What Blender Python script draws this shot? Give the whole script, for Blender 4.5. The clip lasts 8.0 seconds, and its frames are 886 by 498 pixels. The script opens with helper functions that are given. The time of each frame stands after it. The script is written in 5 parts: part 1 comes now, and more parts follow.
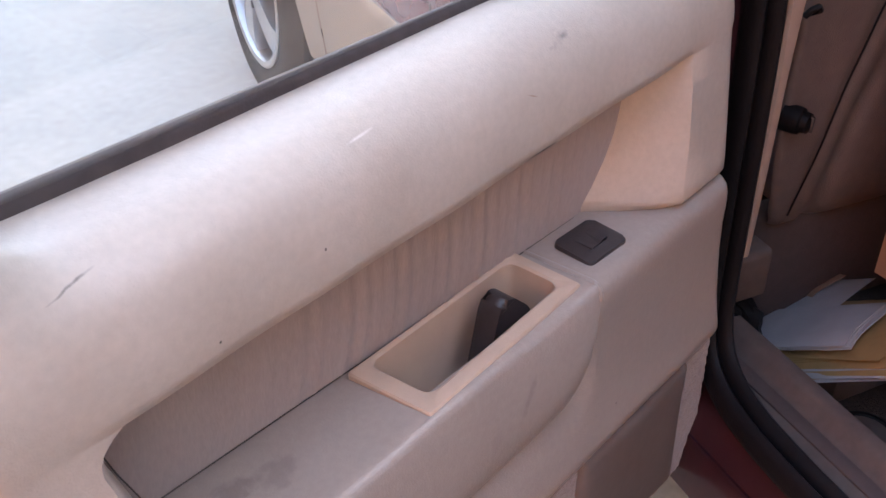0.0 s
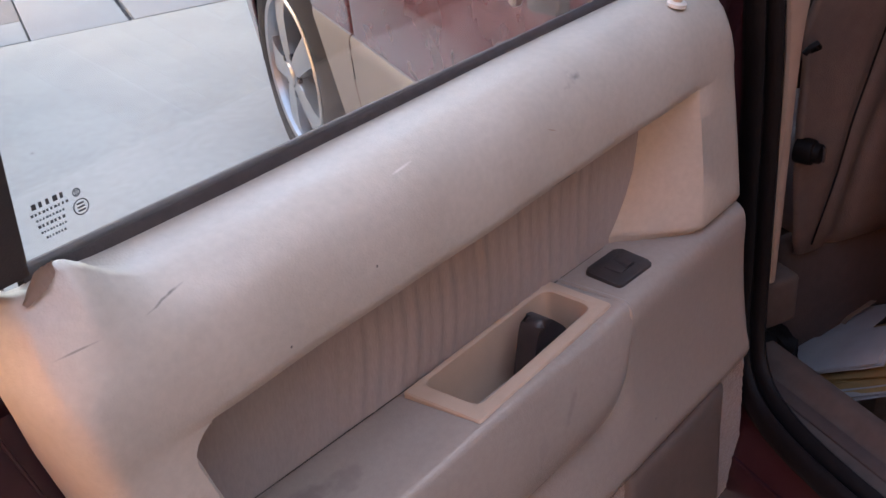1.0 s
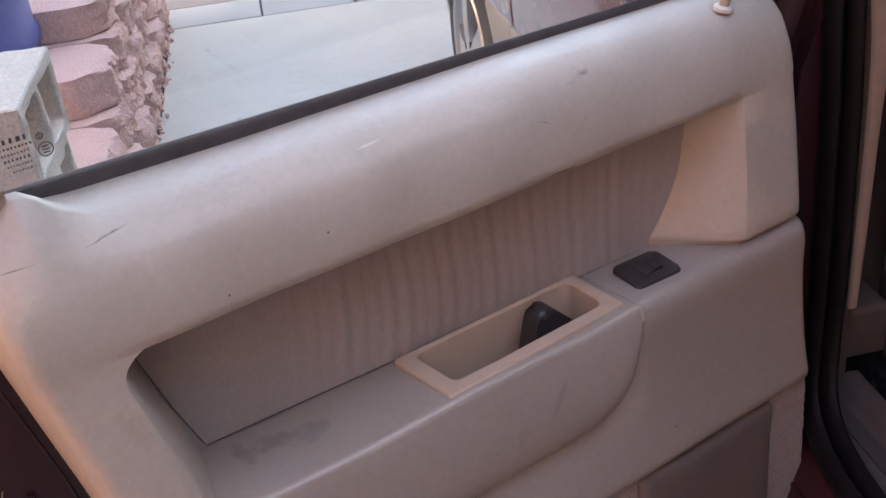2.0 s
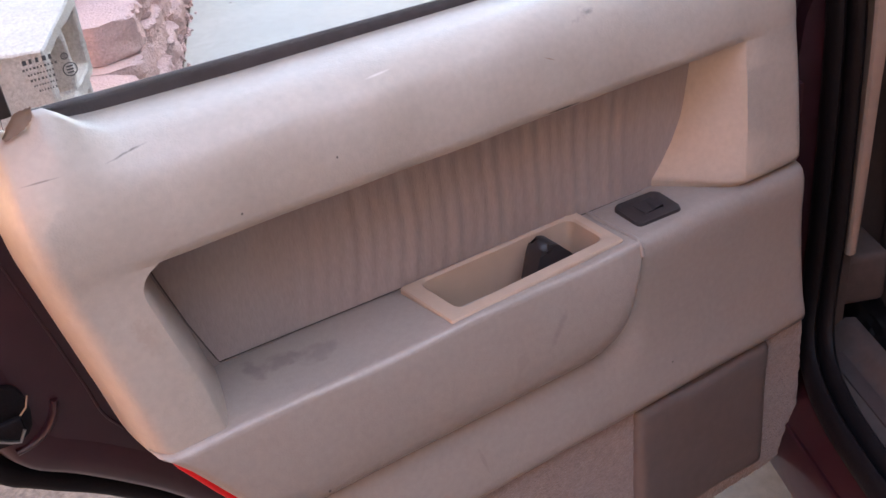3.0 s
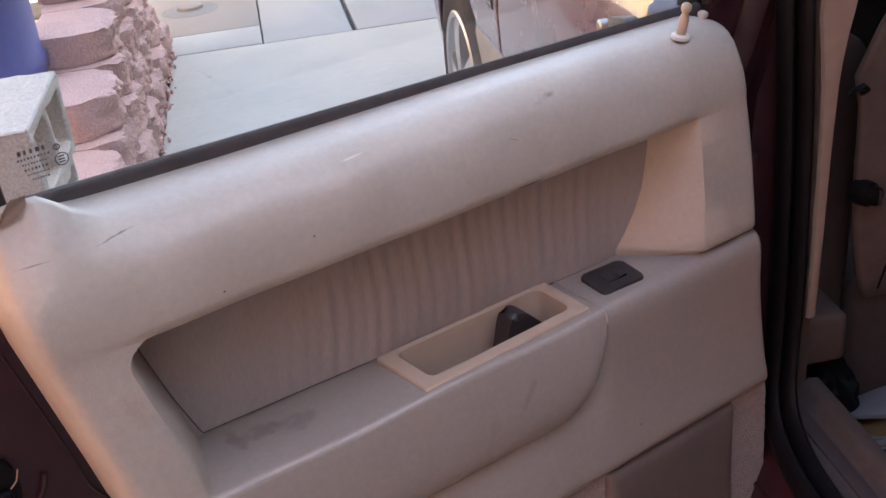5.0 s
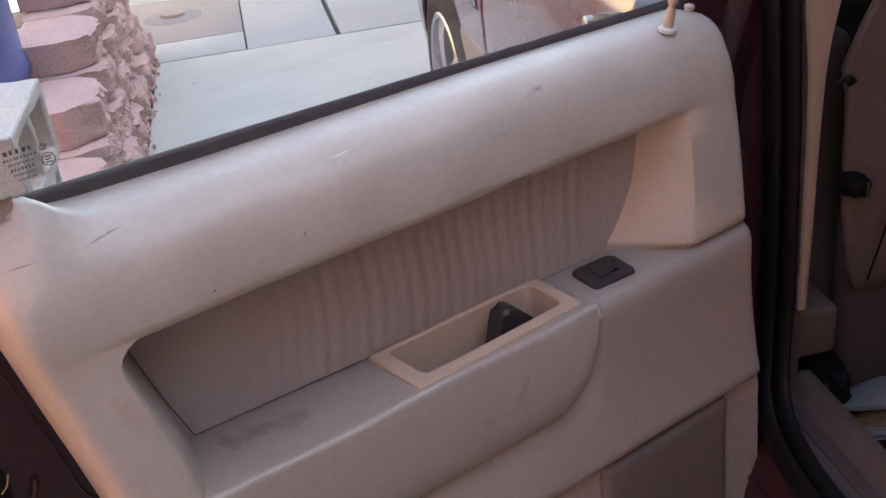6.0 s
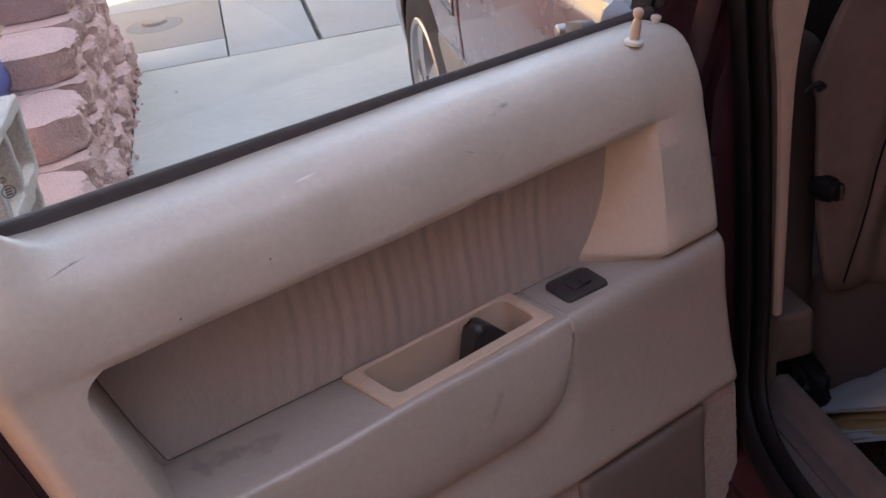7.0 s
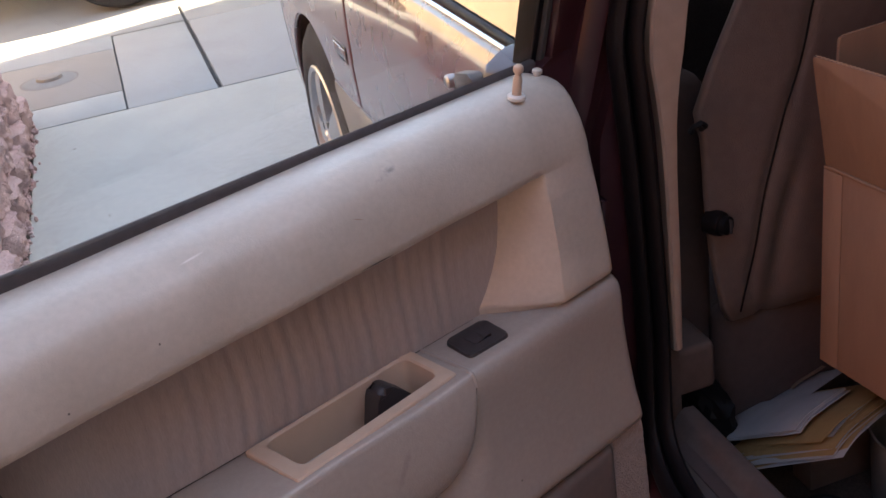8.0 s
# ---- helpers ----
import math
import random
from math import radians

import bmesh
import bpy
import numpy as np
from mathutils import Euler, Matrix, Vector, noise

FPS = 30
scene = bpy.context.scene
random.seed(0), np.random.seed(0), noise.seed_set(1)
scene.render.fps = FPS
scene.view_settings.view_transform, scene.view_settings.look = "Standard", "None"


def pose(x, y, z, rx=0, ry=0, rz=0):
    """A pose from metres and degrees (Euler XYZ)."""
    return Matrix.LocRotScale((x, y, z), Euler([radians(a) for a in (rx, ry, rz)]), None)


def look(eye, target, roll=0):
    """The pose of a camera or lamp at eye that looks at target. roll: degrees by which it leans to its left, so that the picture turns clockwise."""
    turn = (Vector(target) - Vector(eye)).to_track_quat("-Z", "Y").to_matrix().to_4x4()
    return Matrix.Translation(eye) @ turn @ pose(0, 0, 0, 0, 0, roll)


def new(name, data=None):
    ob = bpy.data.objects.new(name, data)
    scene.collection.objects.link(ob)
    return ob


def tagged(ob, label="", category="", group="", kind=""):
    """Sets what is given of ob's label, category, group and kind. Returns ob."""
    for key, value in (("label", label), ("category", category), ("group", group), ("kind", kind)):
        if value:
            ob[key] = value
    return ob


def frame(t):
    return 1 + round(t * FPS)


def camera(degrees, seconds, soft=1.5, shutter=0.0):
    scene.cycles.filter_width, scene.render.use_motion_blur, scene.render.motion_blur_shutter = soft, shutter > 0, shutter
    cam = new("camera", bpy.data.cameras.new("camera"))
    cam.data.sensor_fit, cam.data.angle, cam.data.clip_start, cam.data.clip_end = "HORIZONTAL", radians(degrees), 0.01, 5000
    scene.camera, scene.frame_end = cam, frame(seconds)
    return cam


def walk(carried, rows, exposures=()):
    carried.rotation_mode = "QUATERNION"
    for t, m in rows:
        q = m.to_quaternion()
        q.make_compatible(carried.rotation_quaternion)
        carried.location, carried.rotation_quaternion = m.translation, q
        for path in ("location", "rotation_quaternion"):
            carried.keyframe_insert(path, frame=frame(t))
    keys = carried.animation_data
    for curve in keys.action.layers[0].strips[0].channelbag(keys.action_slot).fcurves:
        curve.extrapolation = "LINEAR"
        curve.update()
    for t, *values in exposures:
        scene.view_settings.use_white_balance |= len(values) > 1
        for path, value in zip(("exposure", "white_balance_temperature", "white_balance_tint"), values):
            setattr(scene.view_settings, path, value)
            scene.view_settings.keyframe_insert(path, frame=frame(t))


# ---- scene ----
cam = camera(45.0, 8.0)
PATH = [
    (0, (-0.932, -0.392, 1.249), (0.319, 0.661, 0.097), 0.2),
    (0.5, (-1.005, -0.406, 1.261), (0.295, 0.684, 0.203), -1.6),
    (1, (-1.012, -0.471, 1.26), (0.25, 0.707, 0.248), -5.1),
    (1.5, (-0.93, -0.617, 1.266), (0.095, 0.83, 0.34), -4.0),
    (2, (-0.874, -0.654, 1.249), (0.049, 0.825, 0.268), -6.4),
    (2.2, (-0.871, -0.663, 1.245), (-0.001, 0.81, 0.21), -5.4),
    (3.3, (-0.896, -0.711, 1.241), (-0.026, 0.763, 0.206), -6.0),
    (3.5, (-0.895, -0.714, 1.242), (-0.015, 0.758, 0.214), -5.4),
    (4, (-0.899, -0.724, 1.255), (-0.002, 0.75, 0.244), -5.0),
    (4.5, (-0.905, -0.735, 1.269), (0.004, 0.759, 0.298), -5.7),
    (4.7, (-0.905, -0.739, 1.273), (0.023, 0.759, 0.327), -5.8),
    (5.8, (-0.908, -0.743, 1.265), (0.049, 0.746, 0.334), -6.6),
    (6, (-0.909, -0.738, 1.263), (0.054, 0.748, 0.333), -6.7),
    (6.5, (-0.896, -0.742, 1.271), (0.057, 0.737, 0.32), -7.4),
    (7, (-0.883, -0.744, 1.278), (0.09, 0.732, 0.343), -7.8),
    (7.5, (-0.866, -0.75, 1.295), (0.169, 0.689, 0.368), -8.3),
    (8, (-0.851, -0.751, 1.305), (0.258, 0.645, 0.399), -9.2),
]
EXPOSURES = [(0, 3.33, 7650, 13), (0.5, 2.93, 7650, 13), (1, 2.78, 7650, 13), (1.5, 2.9, 7650, 13), (2, 2.7, 7650, 13), (3.5, 3.27, 7650, 13), (4, 3.20, 7650, 13), (4.5, 2.9, 7650, 13), (6, 2.62, 7650, 13), (7, 2.44, 7650, 13), (8, 2.44, 7650, 13)]
walk(cam, [(t, look(eye, target, roll)) for t, eye, target, roll in PATH], EXPOSURES)

# ---- world, sun, exposure ----
CAR = pose(0.05, 0.07, 0, 0, 0, -24)          # car frame: x across to its right, y ahead, z up
world = bpy.data.worlds.new("sky")
scene.world = world
world.use_nodes = True
wn = world.node_tree.nodes
sky = wn.new("ShaderNodeTexSky")
sky.sky_type = "NISHITA"
sky.sun_disc = False
SUN_EL, SUN_AZ = 40.0, 99.0                  # azimuth from +y clockwise
sky.sun_elevation = radians(SUN_EL)
sky.sun_rotation = radians(SUN_AZ)
sky.air_density, sky.dust_density = 1.0, 1.5
wn["Background"].inputs["Strength"].default_value = 0.18
world.node_tree.links.new(sky.outputs["Color"], wn["Background"].inputs["Color"])
sun = new("sun", bpy.data.lights.new("sun", "SUN"))
sun.data.energy, sun.data.angle, sun.data.color = 4.0, radians(0.55), (1.0, 0.93, 0.82)
az, el = radians(SUN_AZ), radians(SUN_EL)
sun.matrix_world = look((20 * math.sin(az) * math.cos(el), 20 * math.cos(az) * math.cos(el), 20 * math.sin(el)), (0, 0, 0))

# ---- materials ----


def material(name, colour, rough=0.6, metal=0.0, grain=0.0, scale=60.0, bump=0.0, bump_scale=300.0, second=None, mix_scale=6.0,
             mix=0.5, coat=0.0, sheen=0.0, coat_rough=0.06, rough_var=0.0, stretch=(1, 1, 1), vary=0.0, spec=0.5, sharp=0.0):
    """A node material: a base colour with fine grain and broad stains of a second colour, and a fine relief."""
    mat = bpy.data.materials.new(name)
    mat.use_nodes = True
    nt = mat.node_tree
    n, link = nt.nodes, nt.links.new
    b = n["Principled BSDF"]
    b.inputs["Roughness"].default_value, b.inputs["Metallic"].default_value = rough, metal
    b.inputs["Coat Weight"].default_value, b.inputs["Sheen Weight"].default_value = coat, sheen
    b.inputs["Coat Roughness"].default_value = coat_rough
    b.inputs["Specular IOR Level"].default_value = spec
    geo = n.new("ShaderNodeNewGeometry")
    mapping = n.new("ShaderNodeMapping")
    mapping.inputs["Scale"].default_value = stretch
    link(geo.outputs["Position"], mapping.inputs["Vector"])

    def noise_at(s, detail=5.0):
        t = n.new("ShaderNodeTexNoise")
        t.inputs["Scale"].default_value, t.inputs["Detail"].default_value = s, detail
        link(mapping.outputs["Vector"], t.inputs["Vector"])
        return t

    base = n.new("ShaderNodeMix")
    base.data_type = "RGBA"
    second = second or tuple(c * 0.75 for c in colour)
    base.inputs["A"].default_value, base.inputs["B"].default_value = (*colour, 1), (*second, 1)
    broad = noise_at(mix_scale)
    ramp = n.new("ShaderNodeMapRange")
    ramp.inputs["From Min"].default_value, ramp.inputs["From Max"].default_value = 0.4 + sharp, 0.75 - sharp * 0.4
    ramp.inputs["To Max"].default_value = mix
    link(broad.outputs["Fac"], ramp.inputs["Value"])
    link(ramp.outputs["Result"], base.inputs["Factor"])
    out = base.outputs["Result"]
    if grain:
        fine = noise_at(scale, 8.0)
        amount = n.new("ShaderNodeMapRange")
        amount.inputs["From Min"].default_value, amount.inputs["From Max"].default_value = 0.25, 0.75
        amount.inputs["To Min"].default_value, amount.inputs["To Max"].default_value = 1 - grain, 1 + grain
        link(fine.outputs["Fac"], amount.inputs["Value"])
        times = n.new("ShaderNodeVectorMath")
        times.operation = "SCALE"
        link(out, times.inputs[0])
        link(amount.outputs["Result"], times.inputs["Scale"])
        out = times.outputs["Vector"]
    if vary:
        info = n.new("ShaderNodeObjectInfo")
        amount = n.new("ShaderNodeMapRange")
        amount.inputs["To Min"].default_value, amount.inputs["To Max"].default_value = 1 - vary, 1 + vary
        link(info.outputs["Random"], amount.inputs["Value"])
        times = n.new("ShaderNodeVectorMath")
        times.operation = "SCALE"
        link(out, times.inputs[0])
        link(amount.outputs["Result"], times.inputs["Scale"])
        out = times.outputs["Vector"]
    link(out, b.inputs["Base Color"])
    if rough_var:
        r = n.new("ShaderNodeMapRange")
        r.inputs["To Min"].default_value, r.inputs["To Max"].default_value = max(rough - rough_var, 0.02), min(rough + rough_var, 1)
        link(noise_at(mix_scale * 2.5).outputs["Fac"], r.inputs["Value"])
        link(r.outputs["Result"], b.inputs["Roughness"])
    if bump:
        rel = n.new("ShaderNodeBump")
        rel.inputs["Strength"].default_value, rel.inputs["Distance"].default_value = 1.0, bump
        link(noise_at(bump_scale, 4.0).outputs["Fac"], rel.inputs["Height"])
        link(rel.outputs["Normal"], b.inputs["Normal"])
    return mat


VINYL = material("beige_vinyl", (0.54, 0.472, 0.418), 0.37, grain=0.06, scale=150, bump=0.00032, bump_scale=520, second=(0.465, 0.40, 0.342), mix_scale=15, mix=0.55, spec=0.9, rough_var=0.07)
# the same vinyl darkened: shade on the lower door is put into its colour
VINYL_SHADED = material("beige_vinyl_shaded", (0.375, 0.31, 0.275), 0.31, grain=0.055, scale=150, bump=0.00032, bump_scale=520,
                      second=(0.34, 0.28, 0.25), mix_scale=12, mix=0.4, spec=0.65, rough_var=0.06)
FABRIC = material("taupe_cloth", (0.445, 0.375, 0.357), 0.92, grain=0.07, scale=420, bump=0.0003, bump_scale=900, second=(0.40, 0.336, 0.32),
                  mix_scale=16, mix=0.5, sheen=0.15, stretch=(1.0, 1.0, 0.22), spec=0.2)
CREAM = material("cream_plastic", (0.58, 0.42, 0.325), 0.4, grain=0.05, scale=50, bump=0.0002, bump_scale=600, second=(0.55, 0.40, 0.29), mix_scale=12)
POCKET = material("taupe_vinyl", (0.175, 0.133, 0.122), 0.5, grain=0.08, scale=70, bump=0.0003, bump_scale=800, mix_scale=10)
CARPET = material("beige_carpet", (0.36, 0.27, 0.25), 0.95, grain=0.16, scale=210, bump=0.0022, bump_scale=330, second=(0.31, 0.23, 0.205), mix_scale=45, sheen=0.3, spec=0.1)
BLACK = material("black_plastic", (0.038, 0.032, 0.036), 0.42, grain=0.15, scale=80, bump=0.0002, bump_scale=700, second=(0.048, 0.042, 0.045))
RUBBER = material("black_rubber", (0.007, 0.0055, 0.0068), 0.55, grain=0.2, scale=60, bump=0.0004, bump_scale=300, second=(0.011, 0.009, 0.0105), mix_scale=12, rough_var=0.15, spec=0.17)
PAINT = material("burgundy_paint", (0.085, 0.014, 0.019), 0.28, coat_rough=0.02, grain=0.05, scale=40, second=(0.06, 0.012, 0.016), mix_scale=5, coat=1.0, rough_var=0.05)
JAMB = material("burgundy_jamb_paint", (0.042, 0.0115, 0.0165), 0.36, grain=0.2, scale=30, second=(0.030, 0.0105, 0.0145), mix_scale=14, spec=0.35, coat=0.4, coat_rough=0.12, rough_var=0.12)
CLAD = material("grey_cladding", (0.20, 0.196, 0.188), 0.5, grain=0.1, scale=90, bump=0.0003, bump_scale=500, second=(0.17, 0.165, 0.158), mix_scale=8)
STEEL = material("dull_steel", (0.42, 0.41, 0.40), 0.35, metal=1.0, grain=0.15, scale=60, second=(0.25, 0.22, 0.2))
ALLOY = material("silver_alloy", (0.55, 0.55, 0.555), 0.36, metal=1.0, grain=0.05, scale=50, second=(0.45, 0.43, 0.42), mix_scale=10)
CHROME = material("chrome", (0.75, 0.75, 0.76), 0.08, metal=1.0)
TYRE = material("tyre_rubber", (0.034, 0.035, 0.037), 0.75, spec=0.2, grain=0.2, scale=60, second=(0.055, 0.054, 0.053), mix_scale=9, bump=0.0006, bump_scale=200)
TRIM = material("pillar_trim", (0.40, 0.295, 0.245), 0.5, grain=0.06, scale=60, bump=0.0002, bump_scale=700, mix_scale=8)
SILL = material("sill_plastic", (0.090, 0.065, 0.060), 0.68, spec=0.25, grain=0.12, scale=70, bump=0.0003, bump_scale=500, second=(0.115, 0.092, 0.083), mix_scale=14)
SEAT = material("brown_seat_vinyl", (0.155, 0.115, 0.108), 0.5, grain=0.1, scale=60, bump=0.0006, bump_scale=500, second=(0.13, 0.097, 0.09), mix_scale=7, rough_var=0.08)
SEATBASE = material("dark_brown_seat_cloth", (0.090, 0.064, 0.062), 0.8, grain=0.08, scale=70, bump=0.0006, bump_scale=260, second=(0.072, 0.052, 0.051), mix_scale=9, spec=0.2)
FLOORMAT = material("dark_carpet", (0.085, 0.064, 0.059), 0.95, grain=0.3, scale=300, bump=0.003, bump_scale=400, spec=0.1)
LINER = material("headliner", (0.35, 0.29, 0.25), 0.9, grain=0.1, scale=200)
# white paper greyed so that the footwell's shade sits in its base colour
PAPER = material("shaded_white_paper", (0.40, 0.37, 0.385), 0.7, grain=0.04, scale=40, second=(0.22, 0.205, 0.21), mix_scale=8)
MANILA = material("manila_paper", (0.35, 0.20, 0.082), 0.7, grain=0.08, scale=60, second=(0.25, 0.145, 0.062), mix_scale=14)
CARD = material("cardboard", (0.30, 0.182, 0.132), 0.85, grain=0.08, scale=40, second=(0.245, 0.148, 0.108), mix_scale=5, bump=0.0006, bump_scale=120, stretch=(1, 1, 0.3), spec=0.2)
CUTCARD = material("cut_cardboard", (0.48, 0.33, 0.24), 0.9, grain=0.15, scale=300, second=(0.38, 0.25, 0.18), mix_scale=60, spec=0.1)
CONCRETE = material("concrete", (0.43, 0.415, 0.365), 0.85, grain=0.09, scale=38, bump=0.0008, bump_scale=180, second=(0.34, 0.333, 0.30), mix_scale=3.2, mix=0.6, spec=0.3)
CONCRETE_B = material("pale_concrete", (0.40, 0.39, 0.36), 0.85, grain=0.10, scale=45, bump=0.0012, bump_scale=220, second=(0.35, 0.335, 0.31), mix_scale=3.6, mix=0.7, spec=0.3)
# for the joint fill and grit, and for unseen slabs kept dark against bounce
DARK_CONCRETE = material("dark_concrete", (0.19, 0.18, 0.165), 0.8, grain=0.15, scale=45, bump=0.0012, bump_scale=220, second=(0.11, 0.10, 0.095), mix_scale=1.6, mix=0.8)
METERBOX = material("tan_concrete", (0.31, 0.27, 0.235), 0.85, grain=0.12, scale=60, bump=0.001, bump_scale=260, second=(0.25, 0.22, 0.19), mix_scale=4)
DIRT = material("dirt", (0.16, 0.13, 0.11), 0.95, grain=0.35, scale=90, bump=0.006, bump_scale=90, second=(0.24, 0.20, 0.17), mix_scale=12, spec=0.1)
STONE = material("pink_stone", (0.52, 0.36, 0.335), 0.92, grain=0.22, scale=150, bump=0.007, bump_scale=130, second=(0.43, 0.305, 0.28), mix_scale=9, vary=0.08, spec=0.2)
CINDER = material("grey_cinder", (0.42, 0.42, 0.40), 0.95, grain=0.25, scale=160, bump=0.003, bump_scale=260, second=(0.52, 0.51, 0.49), mix_scale=8, spec=0.2)
BLUE = material("blue_plastic", (0.06, 0.085, 0.28), 0.45, grain=0.08, scale=40, second=(0.08, 0.11, 0.3), mix_scale=5)
STUCCO = material("tan_stucco", (0.285, 0.118, 0.052), 0.9, grain=0.15, scale=60, bump=0.004, bump_scale=90, second=(0.25, 0.112, 0.054), mix_scale=1.5)
BLOCKER = material("blocker_stucco", (0.25, 0.215, 0.19), 0.9, grain=0.12, scale=60, bump=0.004, bump_scale=90, second=(0.20, 0.175, 0.155), mix_scale=1.2)
WHITE = material("white_plastic", (0.74, 0.71, 0.68), 0.4, grain=0.04, scale=60, second=(0.66, 0.62, 0.58), mix_scale=20)
TANWALL = material("pale_tan_stucco", (0.56, 0.41, 0.27), 0.9, grain=0.15, scale=60, bump=0.004, bump_scale=90, second=(0.45, 0.31, 0.19), mix_scale=1.5)
PALEWALL = material("warm_tan_stucco", (0.36, 0.25, 0.165), 0.9, grain=0.12, scale=60, bump=0.004, bump_scale=90, second=(0.31, 0.21, 0.135), mix_scale=1.5)
VALVE = material("grey_cast_lid", (0.24, 0.225, 0.21), 0.85, grain=0.15, scale=80, bump=0.001, bump_scale=200, second=(0.18, 0.17, 0.16), mix_scale=14)
BELT = material("grey_belt_rubber", (0.075, 0.064, 0.066), 0.75, grain=0.12, scale=80, bump=0.0003, bump_scale=400, second=(0.09, 0.078, 0.08), mix_scale=10, spec=0.3)
GREYLIP = material("grey_rubber", (0.055, 0.055, 0.057), 0.5, grain=0.1, scale=60)
RED = material("red_lens", (0.72, 0.004, 0.010), 0.45, second=(0.6, 0.004, 0.008), mix_scale=60, spec=0.2)
INK = material("grey_ink", (0.10, 0.10, 0.105), 0.7)
SCUFF = material("dark_scuff", (0.10, 0.085, 0.08), 0.6, grain=0.3, scale=200)


def stain(mat, place, size, turn, colour, strength, noise_scale=120.0, lean=0.0):
    """A local mark in a surface: an oval of a colour broken up by noise, at a place, of a half size, turned about the door's normal."""
    nt = mat.node_tree
    n, link = nt.nodes, nt.links.new
    target = n["Principled BSDF"].inputs["Base Color"]
    source = target.links[0].from_socket
    geo = n.new("ShaderNodeNewGeometry")
    mapping = n.new("ShaderNodeMapping")
    mapping.vector_type = "TEXTURE"
    mapping.inputs["Location"].default_value = place
    mapping.inputs["Rotation"].default_value = (radians(lean), radians(-turn), 0)
    mapping.inputs["Scale"].default_value = size
    link(geo.outputs["Position"], mapping.inputs["Vector"])
    ball = n.new("ShaderNodeTexGradient")
    ball.gradient_type = "SPHERICAL"
    link(mapping.outputs["Vector"], ball.inputs["Vector"])
    rough = n.new("ShaderNodeTexNoise")
    rough.inputs["Scale"].default_value, rough.inputs["Detail"].default_value = noise_scale, 6.0
    link(geo.outputs["Position"], rough.inputs["Vector"])
    both = n.new("ShaderNodeMath")
    both.operation = "MULTIPLY_ADD"
    link(rough.outputs["Fac"], both.inputs[0])
    both.inputs[1].default_value, both.inputs[2].default_value = 1.6, -0.8
    total = n.new("ShaderNodeMath")
    total.operation = "ADD"
    link(ball.outputs["Fac"], total.inputs[0])
    link(both.outputs["Value"], total.inputs[1])
    inside = n.new("ShaderNodeMath")
    inside.operation = "MULTIPLY"
    link(total.outputs["Value"], inside.inputs[0])
    gate = n.new("ShaderNodeMapRange")
    gate.inputs["From Max"].default_value = 0.25
    link(ball.outputs["Fac"], gate.inputs["Value"])
    link(gate.outputs["Result"], inside.inputs[1])
    level = n.new("ShaderNodeMapRange")
    level.inputs["From Min"].default_value, level.inputs["From Max"].default_value = 0.02, 0.85
    level.interpolation_type = "SMOOTHSTEP"
    level.inputs["To Max"].default_value = strength
    link(inside.outputs["Value"], level.inputs["Value"])
    blend = n.new("ShaderNodeMix")
    blend.data_type = "RGBA"
    blend.inputs["B"].default_value = (*colour, 1)
    link(level.outputs["Result"], blend.inputs["Factor"])
    link(source, blend.inputs["A"])
    link(blend.outputs["Result"], target)


GREY, DARK, RUST, PALE = (0.24, 0.19, 0.172), (0.05, 0.042, 0.04), (0.33, 0.19, 0.12), (0.72, 0.66, 0.62)
for place, size, turn, colour, strength, rough in (
        ((-0.274, 0.071, 0.901), (0.026, 0.04, 0.010), 8, GREY, 1.0, 160), ((-0.272, 0.071, 0.902), (0.020, 0.04, 0.0042), 9, (0.13, 0.125, 0.13), 1.0, 110), ((-0.290, 0.066, 0.898), (0.018, 0.04, 0.005), 14, GREY, 0.7, 200),
        ((-0.712, 0.036, 0.9085), (0.030, 0.03, 0.0011), 4, DARK, 1.0, 60), ((-0.782, 0.036, 0.9085), (0.02, 0.03, 0.0009), 3, DARK, 0.6, 40),
        ((-0.634, 0.059, 0.918), (0.0028, 0.02, 0.0016), 0, DARK, 1.0, 20), ((-0.618, 0.055, 0.917), (0.0014, 0.02, 0.001), 0, DARK, 1.0, 20),
        ((-0.646, 0.019, 0.840), (0.0016, 0.02, 0.0016), 0, DARK, 1.0, 20), ((-0.556, 0.022, 0.858), (0.0013, 0.02, 0.0016), 0, DARK, 0.9, 20),
        ((-0.743, 0.022, 0.767), (0.012, 0.05, 0.030), 20, RUST, 0.22, 200),
        ((-0.321, 0.022, 0.8268), (0.030, 0.03, 0.0016), 0, DARK, 0.9, 30), ((-0.33, 0.022, 0.877), (0.010, 0.03, 0.0009), -25, RUST, 0.8, 20),
        ((-0.499, 0.05, 0.906), (0.020, 0.05, 0.0010), 3, PALE, 0.9, 20)):
    stain(VINYL, place, size, turn, colour, strength, rough)
for place, size, turn, colour, strength, rough in (
        ((-0.648, 0.074, 0.653), (0.012, 0.030, 0.03), 0, GREY, 0.75, 90), ((-0.622, 0.072, 0.653), (0.030, 0.016, 0.03), 0, GREY, 0.75, 100), ((-0.588, 0.060, 0.653), (0.034, 0.020, 0.03), 0, GREY, 0.6, 100),
        ((-0.358, -0.006, 0.604), (0.006, 0.04, 0.030), -38, GREY, 0.45, 120), ((-0.405, -0.006, 0.588), (0.010, 0.04, 0.016), -20, GREY, 0.2, 120),
        ((-0.46, -0.004, 0.49), (0.003, 0.04, 0.022), 14, GREY, 0.35, 90), ((-0.629, -0.004, 0.552), (0.0022, 0.03, 0.003), 0, DARK, 1.0, 20), ((-0.200, -0.003, 0.488), (0.0022, 0.03, 0.0022), 0, DARK, 0.8, 20)):
    stain(VINYL_SHADED, place, size, turn, colour, strength, rough)


